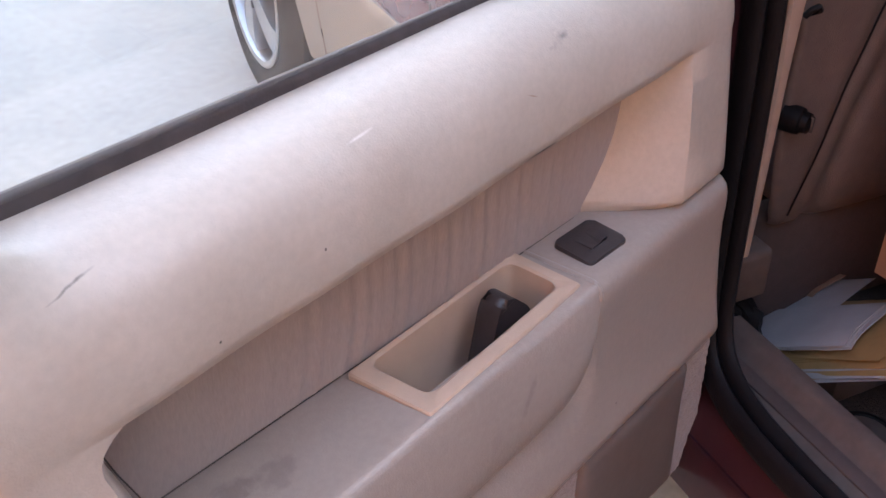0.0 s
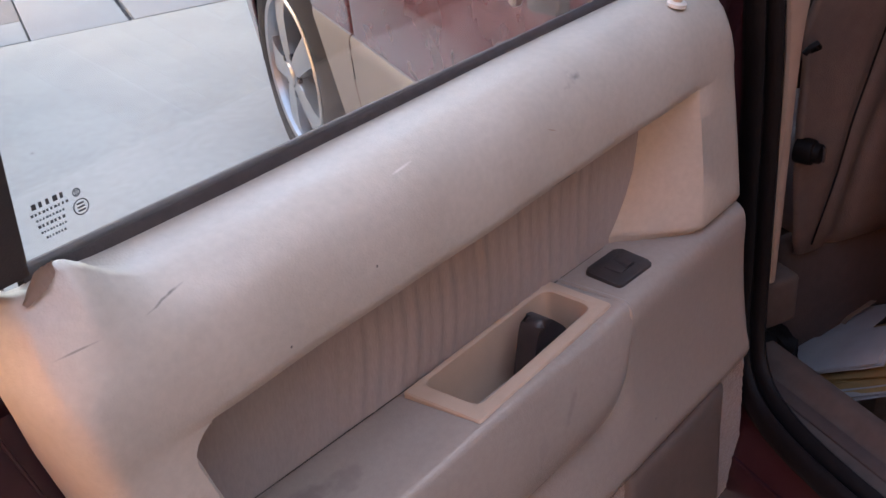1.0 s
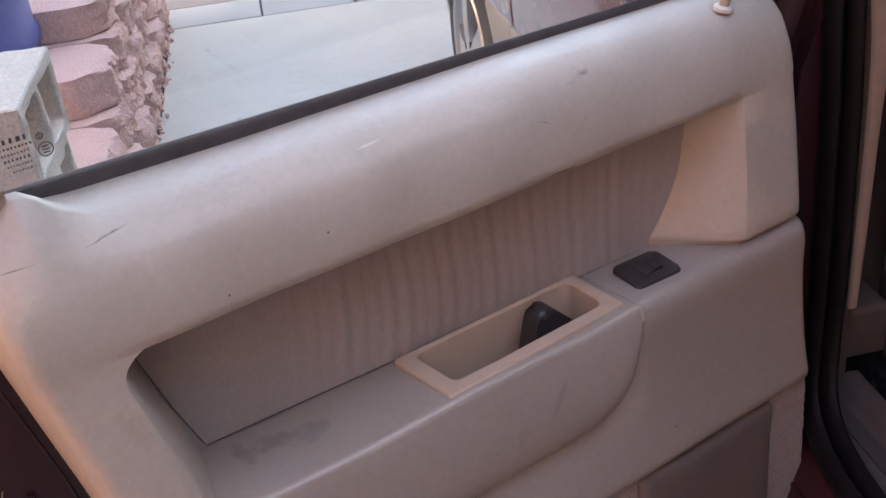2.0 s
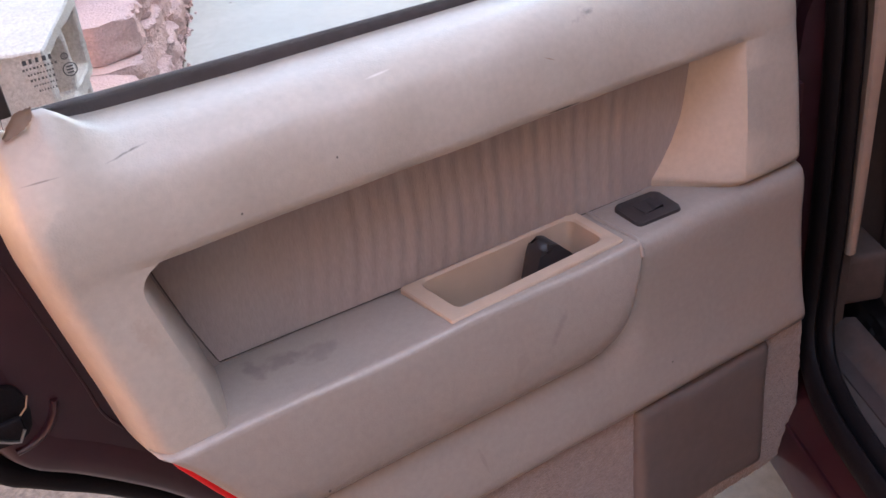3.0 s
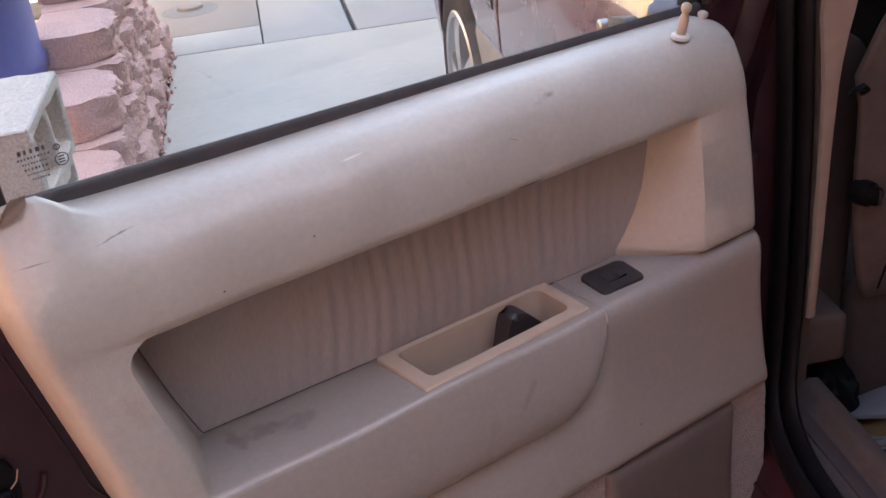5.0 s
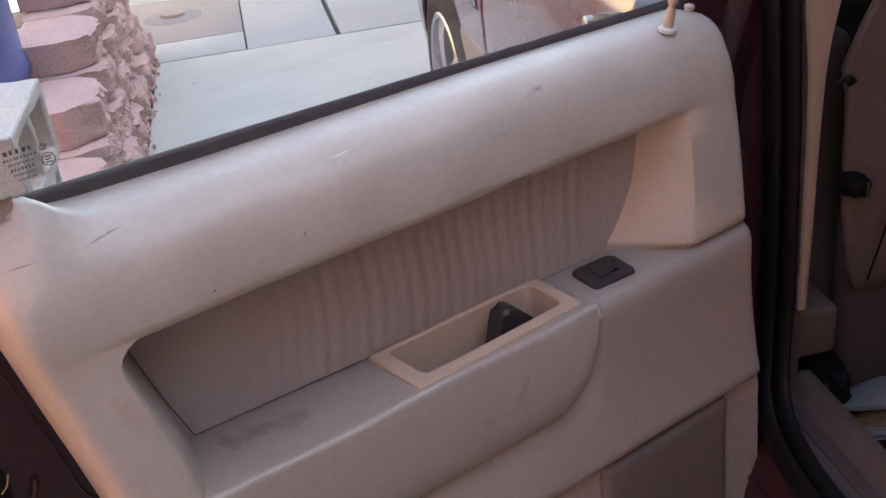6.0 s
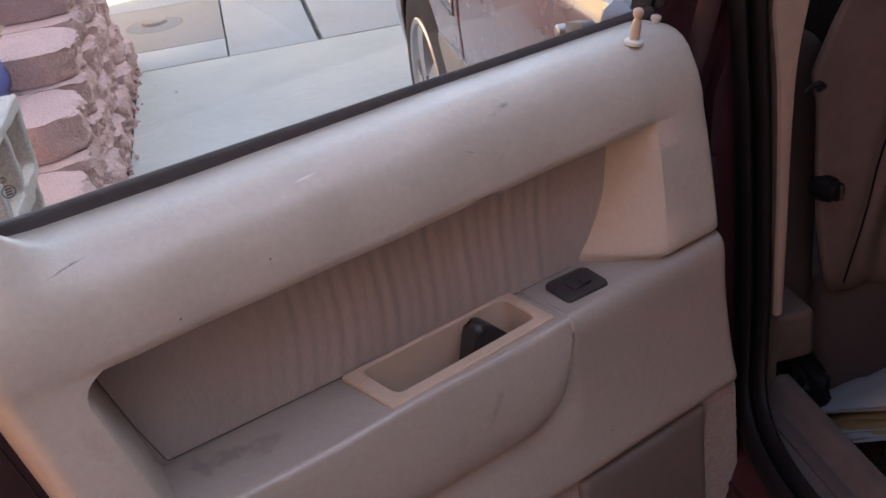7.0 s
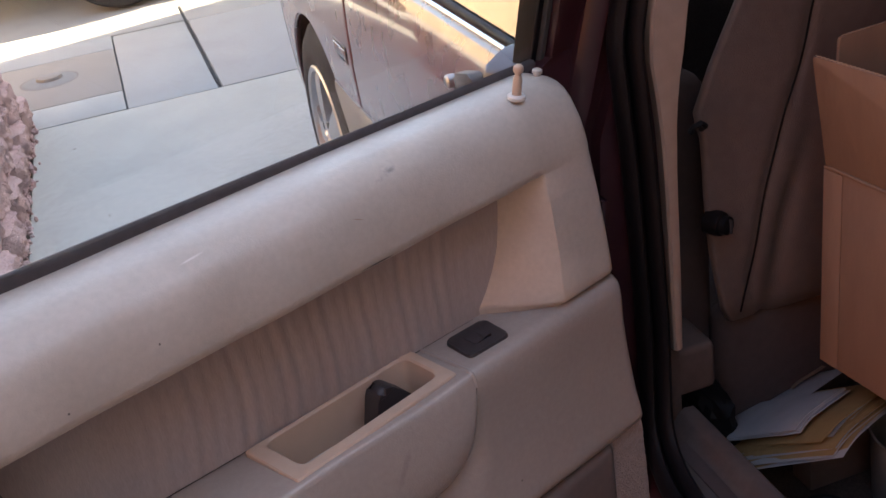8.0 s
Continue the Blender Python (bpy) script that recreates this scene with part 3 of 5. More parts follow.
def lower_panel():
    bm = bmesh.new()
    prof = [(0.105, 0.6525), (0.08, 0.6545), (0.05, 0.6555), (0.024, 0.6565), (0.014, 0.6560), (0.0075, 0.6535), (0.003, 0.649), (0.0005, 0.642), (-0.0005, 0.63), (0.0, 0.60),
            (-0.001, 0.57), (-0.003, 0.54), (-0.006, 0.51), (-0.010, 0.48), (-0.0135, 0.465), (-0.0145, 0.4555), (-0.0125, 0.4488), (-0.006, 0.4455), (0.0, 0.4450), (0.04, 0.4450)]
    rows = []
    for y, z in prof:
        r, f = PANEL_REAR(z), PANEL_FRONT(z)
        xs = [r + d for d in (0.0, 0.003, 0.008, 0.015, 0.025)] + steps(r + 0.05, -0.262, 24) + [-0.254, -0.246, -0.238, -0.234, -0.230] + steps(-0.22, f - 0.03, 16) \
            + [f - d for d in (0.02, 0.013, 0.008, 0.004, 0.0015, 0.0)]
        row = []
        for x in xs:
            hid = min(max((-0.236 - x) / 0.02, 0), 1) * min(max((z - 0.545) / 0.02, 0), 1)
            fall = edge_fall(x, z, 0.012, 0.020, 0.012, 0.02) + 0.009 * math.exp(-((z - 0.545) / 0.018) ** 2) * min(max((-0.25 - x) / 0.03, 0), 1)
            row.append((x, y + fall + 0.012 * hid, z - 0.012 * hid + 0.0006 * math.sin(x * 30) * (z < 0.64)))
        rows.append(row)
    sheet(bm, rows)
    inside = [f for f in bm.faces if f.calc_center_median().z > 0.585 and f.calc_center_median().x < -0.262]
    bmesh.ops.delete(bm, geom=inside, context="FACES")
    return bm


def pull_cup():
    """Moulded cup with a flat rim let into the armrest."""
    bm = bmesh.new()
    def ring(x0, x1, y0, y1, z, r=0.010):
        return [(x - 0.09 * (y - 0.055) * (x < -0.36), y + 0.03 * (x + 0.30) * (y < 0.05), z) for x, y in rounded([(x0, y0), (x1, y0), (x1, y1), (x0, y1)], r, 5)]
    rings = [ring(-0.4740, -0.2505, 0.0140, 0.0935, 0.650, 0.003), ring(-0.4740, -0.2505, 0.0140, 0.0935, 0.6575, 0.003), ring(-0.4727, -0.252, 0.0152, 0.0923, 0.6592, 0.003),
             ring(CUP[0] - 0.002, CUP[1] + 0.002, CUP[2] - 0.002, CUP[3] + 0.002, 0.6592, 0.012), ring(CUP[0] + 0.0005, CUP[1] - 0.0005, CUP[2] + 0.0005, CUP[3] - 0.0005, 0.657, 0.012),
             ring(CUP[0] + 0.006, CUP[1] - 0.004, CUP[2] + 0.004, CUP[3] - 0.003, 0.635, 0.012), ring(CUP[0] + 0.014, CUP[1] - 0.008, CUP[2] + 0.008, CUP[3] - 0.006, 0.575, 0.012)]
    made = sheet(bm, rings, closed=True)
    bm.faces.new(made[-1])
    return bm


def rear_door():
    shell = [(0.062, 0.855), (0.062, 0.30), (0.05, 0.235), (0.0, 0.205), (-0.38, 0.200), (-0.52, 0.285), (-0.64, 0.41), (-0.735, 0.525), (-0.775, 0.567), (-0.82, 0.607),
             (-0.855, 0.634), (-0.874, 0.672), (-0.886, 0.75), (-0.890, 0.855)]
    bm = prism(rounded(shell, 0.02, 3), "y", 0.124, 0.185, 0.008)
    door = part("rear_door", bm, JAMB, car, "open rear door with burgundy painted edges")
    # pressed inner flange round the panel, with a rolled outer edge
    bm = bmesh.new()
    rim = [Vector((x, 0, z)) for x, z in smooth2(shell, 4)]
    rows = []
    for i, p in enumerate(rim):
        d = (rim[min(i + 1, len(rim) - 1)] - rim[max(i - 1, 0)]).normalized()
        inward = Vector((d.z, 0, -d.x))
        rows.append([p + inward * a + Vector((0, y, 0)) for a, y in ((0.0, 0.126), (-0.001, 0.106), (0.003, 0.096), (0.010, 0.090), (0.022, 0.0885), (0.030, 0.0905), (0.036, 0.0905), (0.046, 0.0930))])
    sheet(bm, rows)
    plate = bmesh.new()
    outer = curve_of([0.50, 0.525, 0.567, 0.607, 0.634, 0.672, 0.75, 0.86], [-0.690, -0.705, -0.748, -0.793, -0.828, -0.846, -0.858, -0.862])
    sheet(plate, [[(outer(z) + (PANEL_REAR(z) + 0.014 - outer(z)) * t, 0.0912, z) for t in (0, 0.5, 1)] for z in steps(0.50, 0.86, 24)])
    part("flange_plate", plate, JAMB, door, "burgundy inner pressing")
    part("inner_flange", bm, JAMB, door, "burgundy inner flange")
    # outer skin, larger than the inner pressing, and the dark seal round the edge
    skin = [(0.075, 0.862), (0.075, 0.22), (0.0, 0.19), (-0.36, 0.185), (-0.54, 0.255), (-0.66, 0.385), (-0.755, 0.495), (-0.80, 0.535), (-0.86, 0.575), (-0.900, 0.63), (-0.915, 0.72), (-0.92, 0.862)]
    part("door_skin", prism(rounded(skin, 0.02, 3), "y", 0.1855, 0.196, 0.003), PAINT, door, "burgundy outer skin")
    seal = [(-0.905, 0.130, 0.94), (-0.897, 0.130, 0.72), (-0.878, 0.130, 0.63), (-0.845, 0.130, 0.597), (-0.79, 0.130, 0.556), (-0.742, 0.130, 0.508), (-0.65, 0.13, 0.40), (-0.53, 0.13, 0.27), (-0.37, 0.13, 0.193), (0.0, 0.13, 0.197), (0.05, 0.13, 0.225)]
    part("door_seal", sweep(smooth(seal, 4), 0.012, 0.010), RUBBER, door, "black rubber edge seal")
    part("upper_trim", upper_trim(), VINYL, door, "worn beige vinyl upper pad with a lifted corner", 55)
    part("cloth_insert", cloth_insert(), FABRIC, door, "taupe cloth insert with faint vertical ribs", 60)
    seam = [(x, 0.1055 - 0.0355 * (x + 0.67), 0.6535) for x in steps(-0.668, -0.158, 24)]
    seam = [(-0.7205, 0.0935, 0.822), (-0.7085, 0.0945, 0.770), (-0.690, 0.098, 0.710), (-0.672, 0.1015, 0.662)] + seam
    part("insert_seam", sweep(seam, 0.0006, 0.0006, 6), SCUFF, door, "dark gap round the cloth insert", 60)
    part("armrest", armrest(), VINYL_SHADED, door, "padded beige armrest with grey scuffs", 50)
    edge = curve_of([-0.345, -0.32, -0.300, -0.285, -0.272, -0.262, -0.253, -0.246, -0.241, -0.2375, -0.2365], [0.5375, 0.538, 0.541, 0.5475, 0.5575, 0.5695, 0.589, 0.611, 0.634, 0.648, 0.655])
    groove = [(x, 0.006, 0.5375) for x in steps(-0.675, -0.36, 10)] + [(x, 0.0005 + 0.004 * max(0.0, min(1.0, (-0.27 - x) / 0.06)), edge(x)) for x in [-0.345, -0.32, -0.300, -0.285, -0.272, -0.262, -0.253, -0.246, -0.241, -0.2375]]
    groove += [(-0.2368, 0.006, 0.6545)]
    part("armrest_seam", sweep(groove, 0.0013, 0.0013, 6), POCKET, door, "dark seam round the armrest", 60)
    welt = [(-0.2385, -0.001, 0.640), (-0.2385, 0.001, 0.648), (-0.2385, 0.006, 0.6548), (-0.2385, 0.014, 0.6562), (-0.2385, 0.03, 0.6558), (-0.2380, 0.06, 0.6545), (-0.2370, 0.094, 0.6525)]
    part("armrest_welt", sweep(smooth(welt, 4), 0.0030, 0.0017, 8), VINYL_SHADED, door, "rounded welt at the armrest's end", 60)
    part("lower_panel", lower_panel(), VINYL_SHADED, door, "beige vinyl lower panel", 50)
    part("pull_cup", pull_cup(), CREAM, door, "cream plastic pull cup", 35)
    # release lever in the cup
    lever = rounded([(-0.362, 0.580), (-0.341, 0.664), (-0.334, 0.6745), (-0.320, 0.6725), (-0.297, 0.650), (-0.2905, 0.638), (-0.298, 0.618), (-0.328, 0.580)], 0.013, 6)
    bm = moved(prism(lever, "y", 0.043, 0.066, 0.0095, segments=6), Matrix.Translation((0.001, -0.001, -0.003)))
    part("release_lever", bm, BLACK, door, "black plastic release lever")
    # window switch: plate and rocker
    t = Matrix.Translation((-0.1885, 0.0472, 0)) @ Matrix.Rotation(radians(-3), 4, "Z")
    bm = prism(rounded([(-0.0315, -0.0245), (0.0285, -0.0245), (0.0315, 0.0245), (-0.0285, 0.0245)], 0.007, 4), "z", 0.650, 0.6602, 0.002)
    plate = part("switch_plate", moved(bm, t), BLACK, door, "black window switch plate")
    bm = bmesh.new()
    rows = [[(x, y, 0.6600 + h * 0.8) for x, h in ((-0.013, -0.002), (-0.012, 0.0015), (-0.004, 0.0012), (0.0, 0.0005), (0.004, 0.0035), (0.012, 0.0045), (0.013, -0.002))] for y in (-0.0105, -0.0095, 0.0095, 0.0105)]
    sheet(bm, rows)
    bmesh.ops.holes_fill(bm, edges=[e for e in bm.edges if e.is_boundary])
    part("switch_rocker", moved(bm, t), BLACK, door, "black rocker", 25)
    # carpeted bottom with map pocket
    bm = bmesh.new()
    rng = random.Random(7)
    rows = []
    for z in steps(0.216, 0.442, 40):
        r = PANEL_REAR(z)
        f = PANEL_FRONT(z) - (0.045 * arc(1 - (z - 0.216) / 0.045) if z < 0.261 else 0)
        row = [(f - 0.001 + 0.0 - (f - r) * (1 - t), -0.003 + 0.0014 * rng.random() + 0.004 * (z < 0.224), z) for t in steps(0, 1, 110)]
        row[-1] = (f, 0.02, z)
        row.append((f, 0.07, z))
        rows.append(row)
    rows.insert(0, [(x, 0.07, z) for x, y, z in rows[0]])
    sheet(bm, rows)
    part("carpet_panel", bm, CARPET, door, "beige carpet strip", 70)
    bm = bmesh.new()
    rows = []
    for z in [0.248, 0.249, 0.252] + steps(0.258, 0.426, 10) + [0.433, 0.437, 0.438]:
        e = 0.007 * (arc(1 - (z - 0.248) / 0.01) + arc(1 - (0.438 - z) / 0.012))
        rows.append([(x, -0.013 + e + 0.010 * (arc(1 - (x + 0.252) / 0.01) + arc(1 - (-0.038 - x) / 0.01)) + 0.0012 * math.sin(x * 40 + z * 25), z)
                     for x in [-0.252, -0.251, -0.248, -0.243] + steps(-0.235, -0.055, 14) + [-0.047, -0.042, -0.039, -0.038]])
    rows = [[(x, 0.03, z) for x, y, z in rows[0]]] + rows + [[(x, 0.03, z) for x, y, z in rows[-1]]]
    rows = [[(r[0][0], 0.03, r[0][2])] + r + [(r[-1][0], 0.03, r[-1][2])] for r in rows]
    sheet(bm, rows)
    part("map_pocket", bm, POCKET, door, "dark taupe vinyl map pocket", 50)
    # torn rear edge of the pad, with its foam backing showing
    edge = smooth([(-0.7685, 0.0690, 0.9480), (-0.7730, 0.0685, 0.9435), (-0.7800, 0.0675, 0.9400), (-0.7920, 0.0675, 0.9360)], 5)
    back = smooth([(-0.7672, 0.0710, 0.9550), (-0.7730, 0.0705, 0.9545), (-0.7815, 0.0695, 0.9530), (-0.7935, 0.0690, 0.9385)], 5)
    bm = bmesh.new()
    sheet(bm, [[e.lerp(b, t) + Vector((0, 0.002 * math.sin(math.pi * t) - 0.001, 0.0005 * math.sin(k * 2.1))) for t in steps(0.0, 1, 5)] for k, (e, b) in enumerate(zip(edge, back))])
    bmesh.ops.solidify(bm, geom=bm.faces[:], thickness=0.0018)
    part("torn_edge", bm, TRIM, door, "frayed tan backing of the lifted vinyl", 50)
    # belt seal, glass, frame
    bm = bmesh.new()
    sheet(bm, [[(x, y, z - belt_drop(x)) for y, z in ((0.108, 0.90), (0.107, 0.930), (0.1095, 0.9345), (0.114, 0.9365), (0.119, 0.935), (0.120, 0.90))] for x in steps(-0.772, 0.012, 20)], closed=True)
    part("belt_seal", bm, BELT, door, "black rubber belt seal")
    lean = 0.30
    def gy(z):
        return 0.1205 - lean * (z - 0.93)
    bm = prism([(gy(0.90) - 0.012, 0.90), (gy(1.38) - 0.012, 1.38), (gy(1.38) - 0.008, 1.38), (gy(0.90) - 0.008, 0.90)], "x", -0.785, 0.022)
    glass = part("window_glass", bm, GLASS, door, "clear side window glass")
    glass.visible_shadow = False
    def upright(x0, x1, xa, xb, mat, name, label, y_in, y_out, foot=0.86):
        bm = bmesh.new()
        rows = []
        for z in (foot, 1.05, 1.22, 1.39):
            t = (z - 0.93) / 0.46
            a, b = x0 + (xa - x0) * t, x1 + (xb - x1) * t
            rows.append([(a, gy(z) + y_in, z), (b, gy(z) + y_in, z), (b, gy(z) + y_out, z), (a, gy(z) + y_out, z)])
        made = sheet(bm, rows, closed=True)
        bm.faces.new(made[0])
        bm.faces.new(made[-1])
        bmesh.ops.bevel(bm, geom=[e for e in bm.edges if abs(e.verts[0].co.z - e.verts[1].co.z) > 0.05], offset=0.003, segments=2, profile=0.5, affect="EDGES")
        part(name, bm, mat, door, label)
    upright(-0.905, -0.779, -0.93, -0.818, BLACK, "rear_upright", "black rear window frame", -0.042, 0.03, 0.951)
    upright(0.010, 0.0185, 0.016, 0.0245, RUBBER, "glass_channel", "black glass run channel", -0.014, 0.02)
    upright(0.019, 0.027, 0.025, 0.033, GREYLIP, "channel_lip", "grey channel lip", -0.020, 0.02)
    upright(0.0275, 0.118, 0.0335, 0.124, JAMB, "front_upright", "burgundy front window frame", -0.030, 0.03)
    part("front_corner", prism(rounded([(-0.012, 0.80), (0.10, 0.80), (0.118, 0.918), (0.030, 0.918), (-0.012, 0.902)], 0.012, 3), "y", 0.094, 0.18, 0.006), JAMB, door, "burgundy front corner of the door")
    part("top_rail", prism([(gy(1.37) - 0.03, 1.37), (gy(1.37) + 0.03, 1.37), (gy(1.42) + 0.03, 1.42), (gy(1.42) - 0.03, 1.42)], "x", -0.83, 0.072, 0.004), JAMB, door, "burgundy top rail of the window frame")
    # maker's stamp on the glass: bars and a ring
    def bar(x0, x1, z, h):
        x0, x1, z = x0 - 0.0015, x1 - 0.0015, z + 0.002
        y = gy(z) - 0.0132
        return box(x0, x1, y - 0.0002, y + 0.0002, z - h / 2, z + h / 2)
    for x0, x1, z, h, n in ((-0.759, -0.735, 0.9775, 0.0036, 5), (-0.760, -0.7335, 0.9715, 0.0016, 10), (-0.757, -0.7365, 0.9665, 0.0013, 9), (-0.756, -0.7365, 0.9615, 0.0019, 7),
                            (-0.7545, -0.736, 0.9565, 0.0013, 9), (-0.7515, -0.737, 0.9515, 0.0015, 7)):
        step = (x1 - x0) / n
        for k in range(n):
            a = x0 + step * k
            part("stamp_bar", bar(a, a + step * (0.42 if k % 3 else 0.6), z, h), INK, glass, "dark printed bar")
    for cx, cz, r in ((-0.7275, 0.9645, 0.0056), (-0.7300, 0.9765, 0.0028)):
        bm = bmesh.new()
        y = gy(cz) - 0.0132
        for k in range(28):
            a, b = 2 * math.pi * k / 28, 2 * math.pi * (k + 1) / 28
            q = [(cx + s * math.cos(t), y, cz + s * math.sin(t)) for s, t in ((r, a), (r, b), (r - 0.0009, b), (r - 0.0009, a))]
            bm.faces.new([bm.verts.new(p) for p in q])
        for k in (-1, 0, 1):
            box(cx - r * 0.45, cx + r * 0.45, y - 0.0002, y + 0.0002, cz + k * r * 0.42 - r * 0.1, cz + k * r * 0.42 + r * 0.1, bm=bm)
        part("stamp_ring", bm, INK, glass, "dark printed ring mark")
    # lock pin with its collar, and a rubber stop behind it
    pin = [(0.0, 0.0), (0.0058, 0.0), (0.0060, 0.012), (0.0060, 0.024), (0.0052, 0.029), (0.0040, 0.032), (0.0042, 0.034), (0.0060, 0.037), (0.0066, 0.041), (0.0060, 0.045), (0.0035, 0.0475), (0.0, 0.0482)]
    t = pose(-0.080, 0.050, 0.9125, 9, 6, 0) @ Matrix.Diagonal((0.88, 0.88, 0.76, 1.0))
    part("lock_pin", moved(turned(pin, 20), t), CREAM, door, "cream lock pin")
    part("pin_collar", moved(turned([(0.0062, 0.0), (0.0062, 0.003), (0.0098, 0.0025), (0.0115, 0.0005), (0.0115, -0.004)], 24), t), WHITE, door, "white plastic collar")
    stop = [(0.0, 0.0), (0.0050, 0.0), (0.0042, 0.010), (0.0044, 0.014), (0.0060, 0.0165), (0.0058, 0.0195), (0.0035, 0.0210), (0.0, 0.0212)]
    part("trim_peg", moved(turned(stop, 18), pose(-0.0175, 0.080, 0.8985, 6, 6, 0)), VINYL, door, "beige moulded peg")
    # latch, reflector
    bm = prism(rounded([(-0.884, 0.676), (-0.842, 0.674), (-0.836, 0.705), (-0.842, 0.728), (-0.884, 0.738)], 0.012, 4), "y", 0.0845, 0.10, 0.003)
    latch = part("latch", bm, RUBBER, door, "black door latch recess")
    part("latch_hook", box(-0.872, -0.846, 0.078, 0.088, 0.680, 0.700, 0.003), RUBBER, latch, "worn black latch hook")
    part("latch_claw", sweep([(-0.868, 0.077, 0.688), (-0.860, 0.075, 0.684), (-0.853, 0.075, 0.681), (-0.847, 0.076, 0.690)], 0.0016, 0.0014, 8), STEEL, latch, "worn steel claw")
    part("latch_spring", sweep([(-0.846, 0.083, 0.700), (-0.840, 0.082, 0.706), (-0.836, 0.083, 0.716)], 0.0008, 0.0008, 6), STEEL, latch, "thin steel spring")
    bead = smooth([(-0.826, 0.090, 0.855), (-0.819, 0.090, 0.824), (-0.804, 0.090, 0.761), (-0.790, 0.090, 0.699), (-0.783, 0.090, 0.664), (-0.770, 0.089, 0.640)], 5)
    part("sealant_bead", sweep(bead, 0.0013, 0.0010, 8), JAMB, door, "thin painted sealant bead")
    part("pressed_rib", sweep(smooth([(-0.858, 0.0905, 0.662), (-0.842, 0.0905, 0.665), (-0.829, 0.0905, 0.673), (-0.820, 0.0905, 0.686), (-0.817, 0.0905, 0.698)], 5), 0.0055, 0.0035, 10), JAMB, door, "pressed rib in the flange")
    path = [(PANEL_REAR(z) + dx, 0.026, z) for z, dx in ((0.645, 0.006), (0.63, 0.001), (0.61, -0.001), (0.585, -0.003), (0.55, -0.005), (0.51, -0.006), (0.47, -0.007))]
    part("red_reflector", sweep(path, 0.009, 0.009), RED, door, "bright red edge reflector")
    return door, gy


def smooth(path, n):
    """Catmull-Rom points through a path."""
    p = [Vector(q) for q in path]
    p = [p[0] * 2 - p[1]] + p + [p[-1] * 2 - p[-2]]
    out = []
    for i in range(1, len(p) - 2):
        for k in range(n):
            t = k / n
            out.append(0.5 * (2 * p[i] + (p[i + 1] - p[i - 1]) * t + (2 * p[i - 1] - 5 * p[i] + 4 * p[i + 1] - p[i + 2]) * t * t + (3 * p[i] - p[i - 1] - 3 * p[i + 1] + p[i + 2]) * t ** 3))
    return out + [p[-2]]




def smooth2(outline, n):
    return [(p.x, p.z) for p in smooth([(x, 0, z) for x, z in outline], n)]


DOOR, glass_y = rear_door()

# ---- the car's body (car frame: across, ahead, up) ----


def body_side(z):
    """How far the body's side stands out at a height: bulged at mid height, drawn in to the shoulder."""
    return float(np.interp(z, [0.18, 0.25, 0.40, 0.53, 0.62, 0.70, 0.78, 0.83, 0.855, 0.868, 0.876, 0.895, 0.91], [-0.005, -0.022, -0.042, -0.048, -0.050, -0.048, -0.044, -0.037, -0.030, -0.022, -0.008, 0.018, 0.045]))


def side_panel(u0, u1, zs, inner=0.05, u_fn=None):
    """A body panel between two seams, with its rounded edges and a turned-in back."""
    bm = bmesh.new()
    us = [u0, u0 + 0.001, u0 + 0.004, u0 + 0.009] + steps(u0 + 0.02, u1 - 0.02, max(4, int((u1 - u0) / 0.06))) + [u1 - 0.009, u1 - 0.004, u1 - 0.001, u1]
    rows = []
    for z in zs:
        row = []
        for u in us:
            d = min(u - u0, u1 - u)
            row.append((body_side(z) + 0.008 * arc(1 - d / 0.009), u, z))
        row.insert(0, (inner, u0, z))
        row.append((inner, u1, z))
        rows.append(row)
    sheet(bm, rows)
    return bm


ZS = [0.25, 0.30, 0.36, 0.42, 0.48, 0.53, 0.58, 0.63, 0.68, 0.72, 0.76, 0.79, 0.82, 0.845, 0.865, 0.88, 0.89, 0.898, 0.904, 0.908, 0.91]
SEAM = 1.115


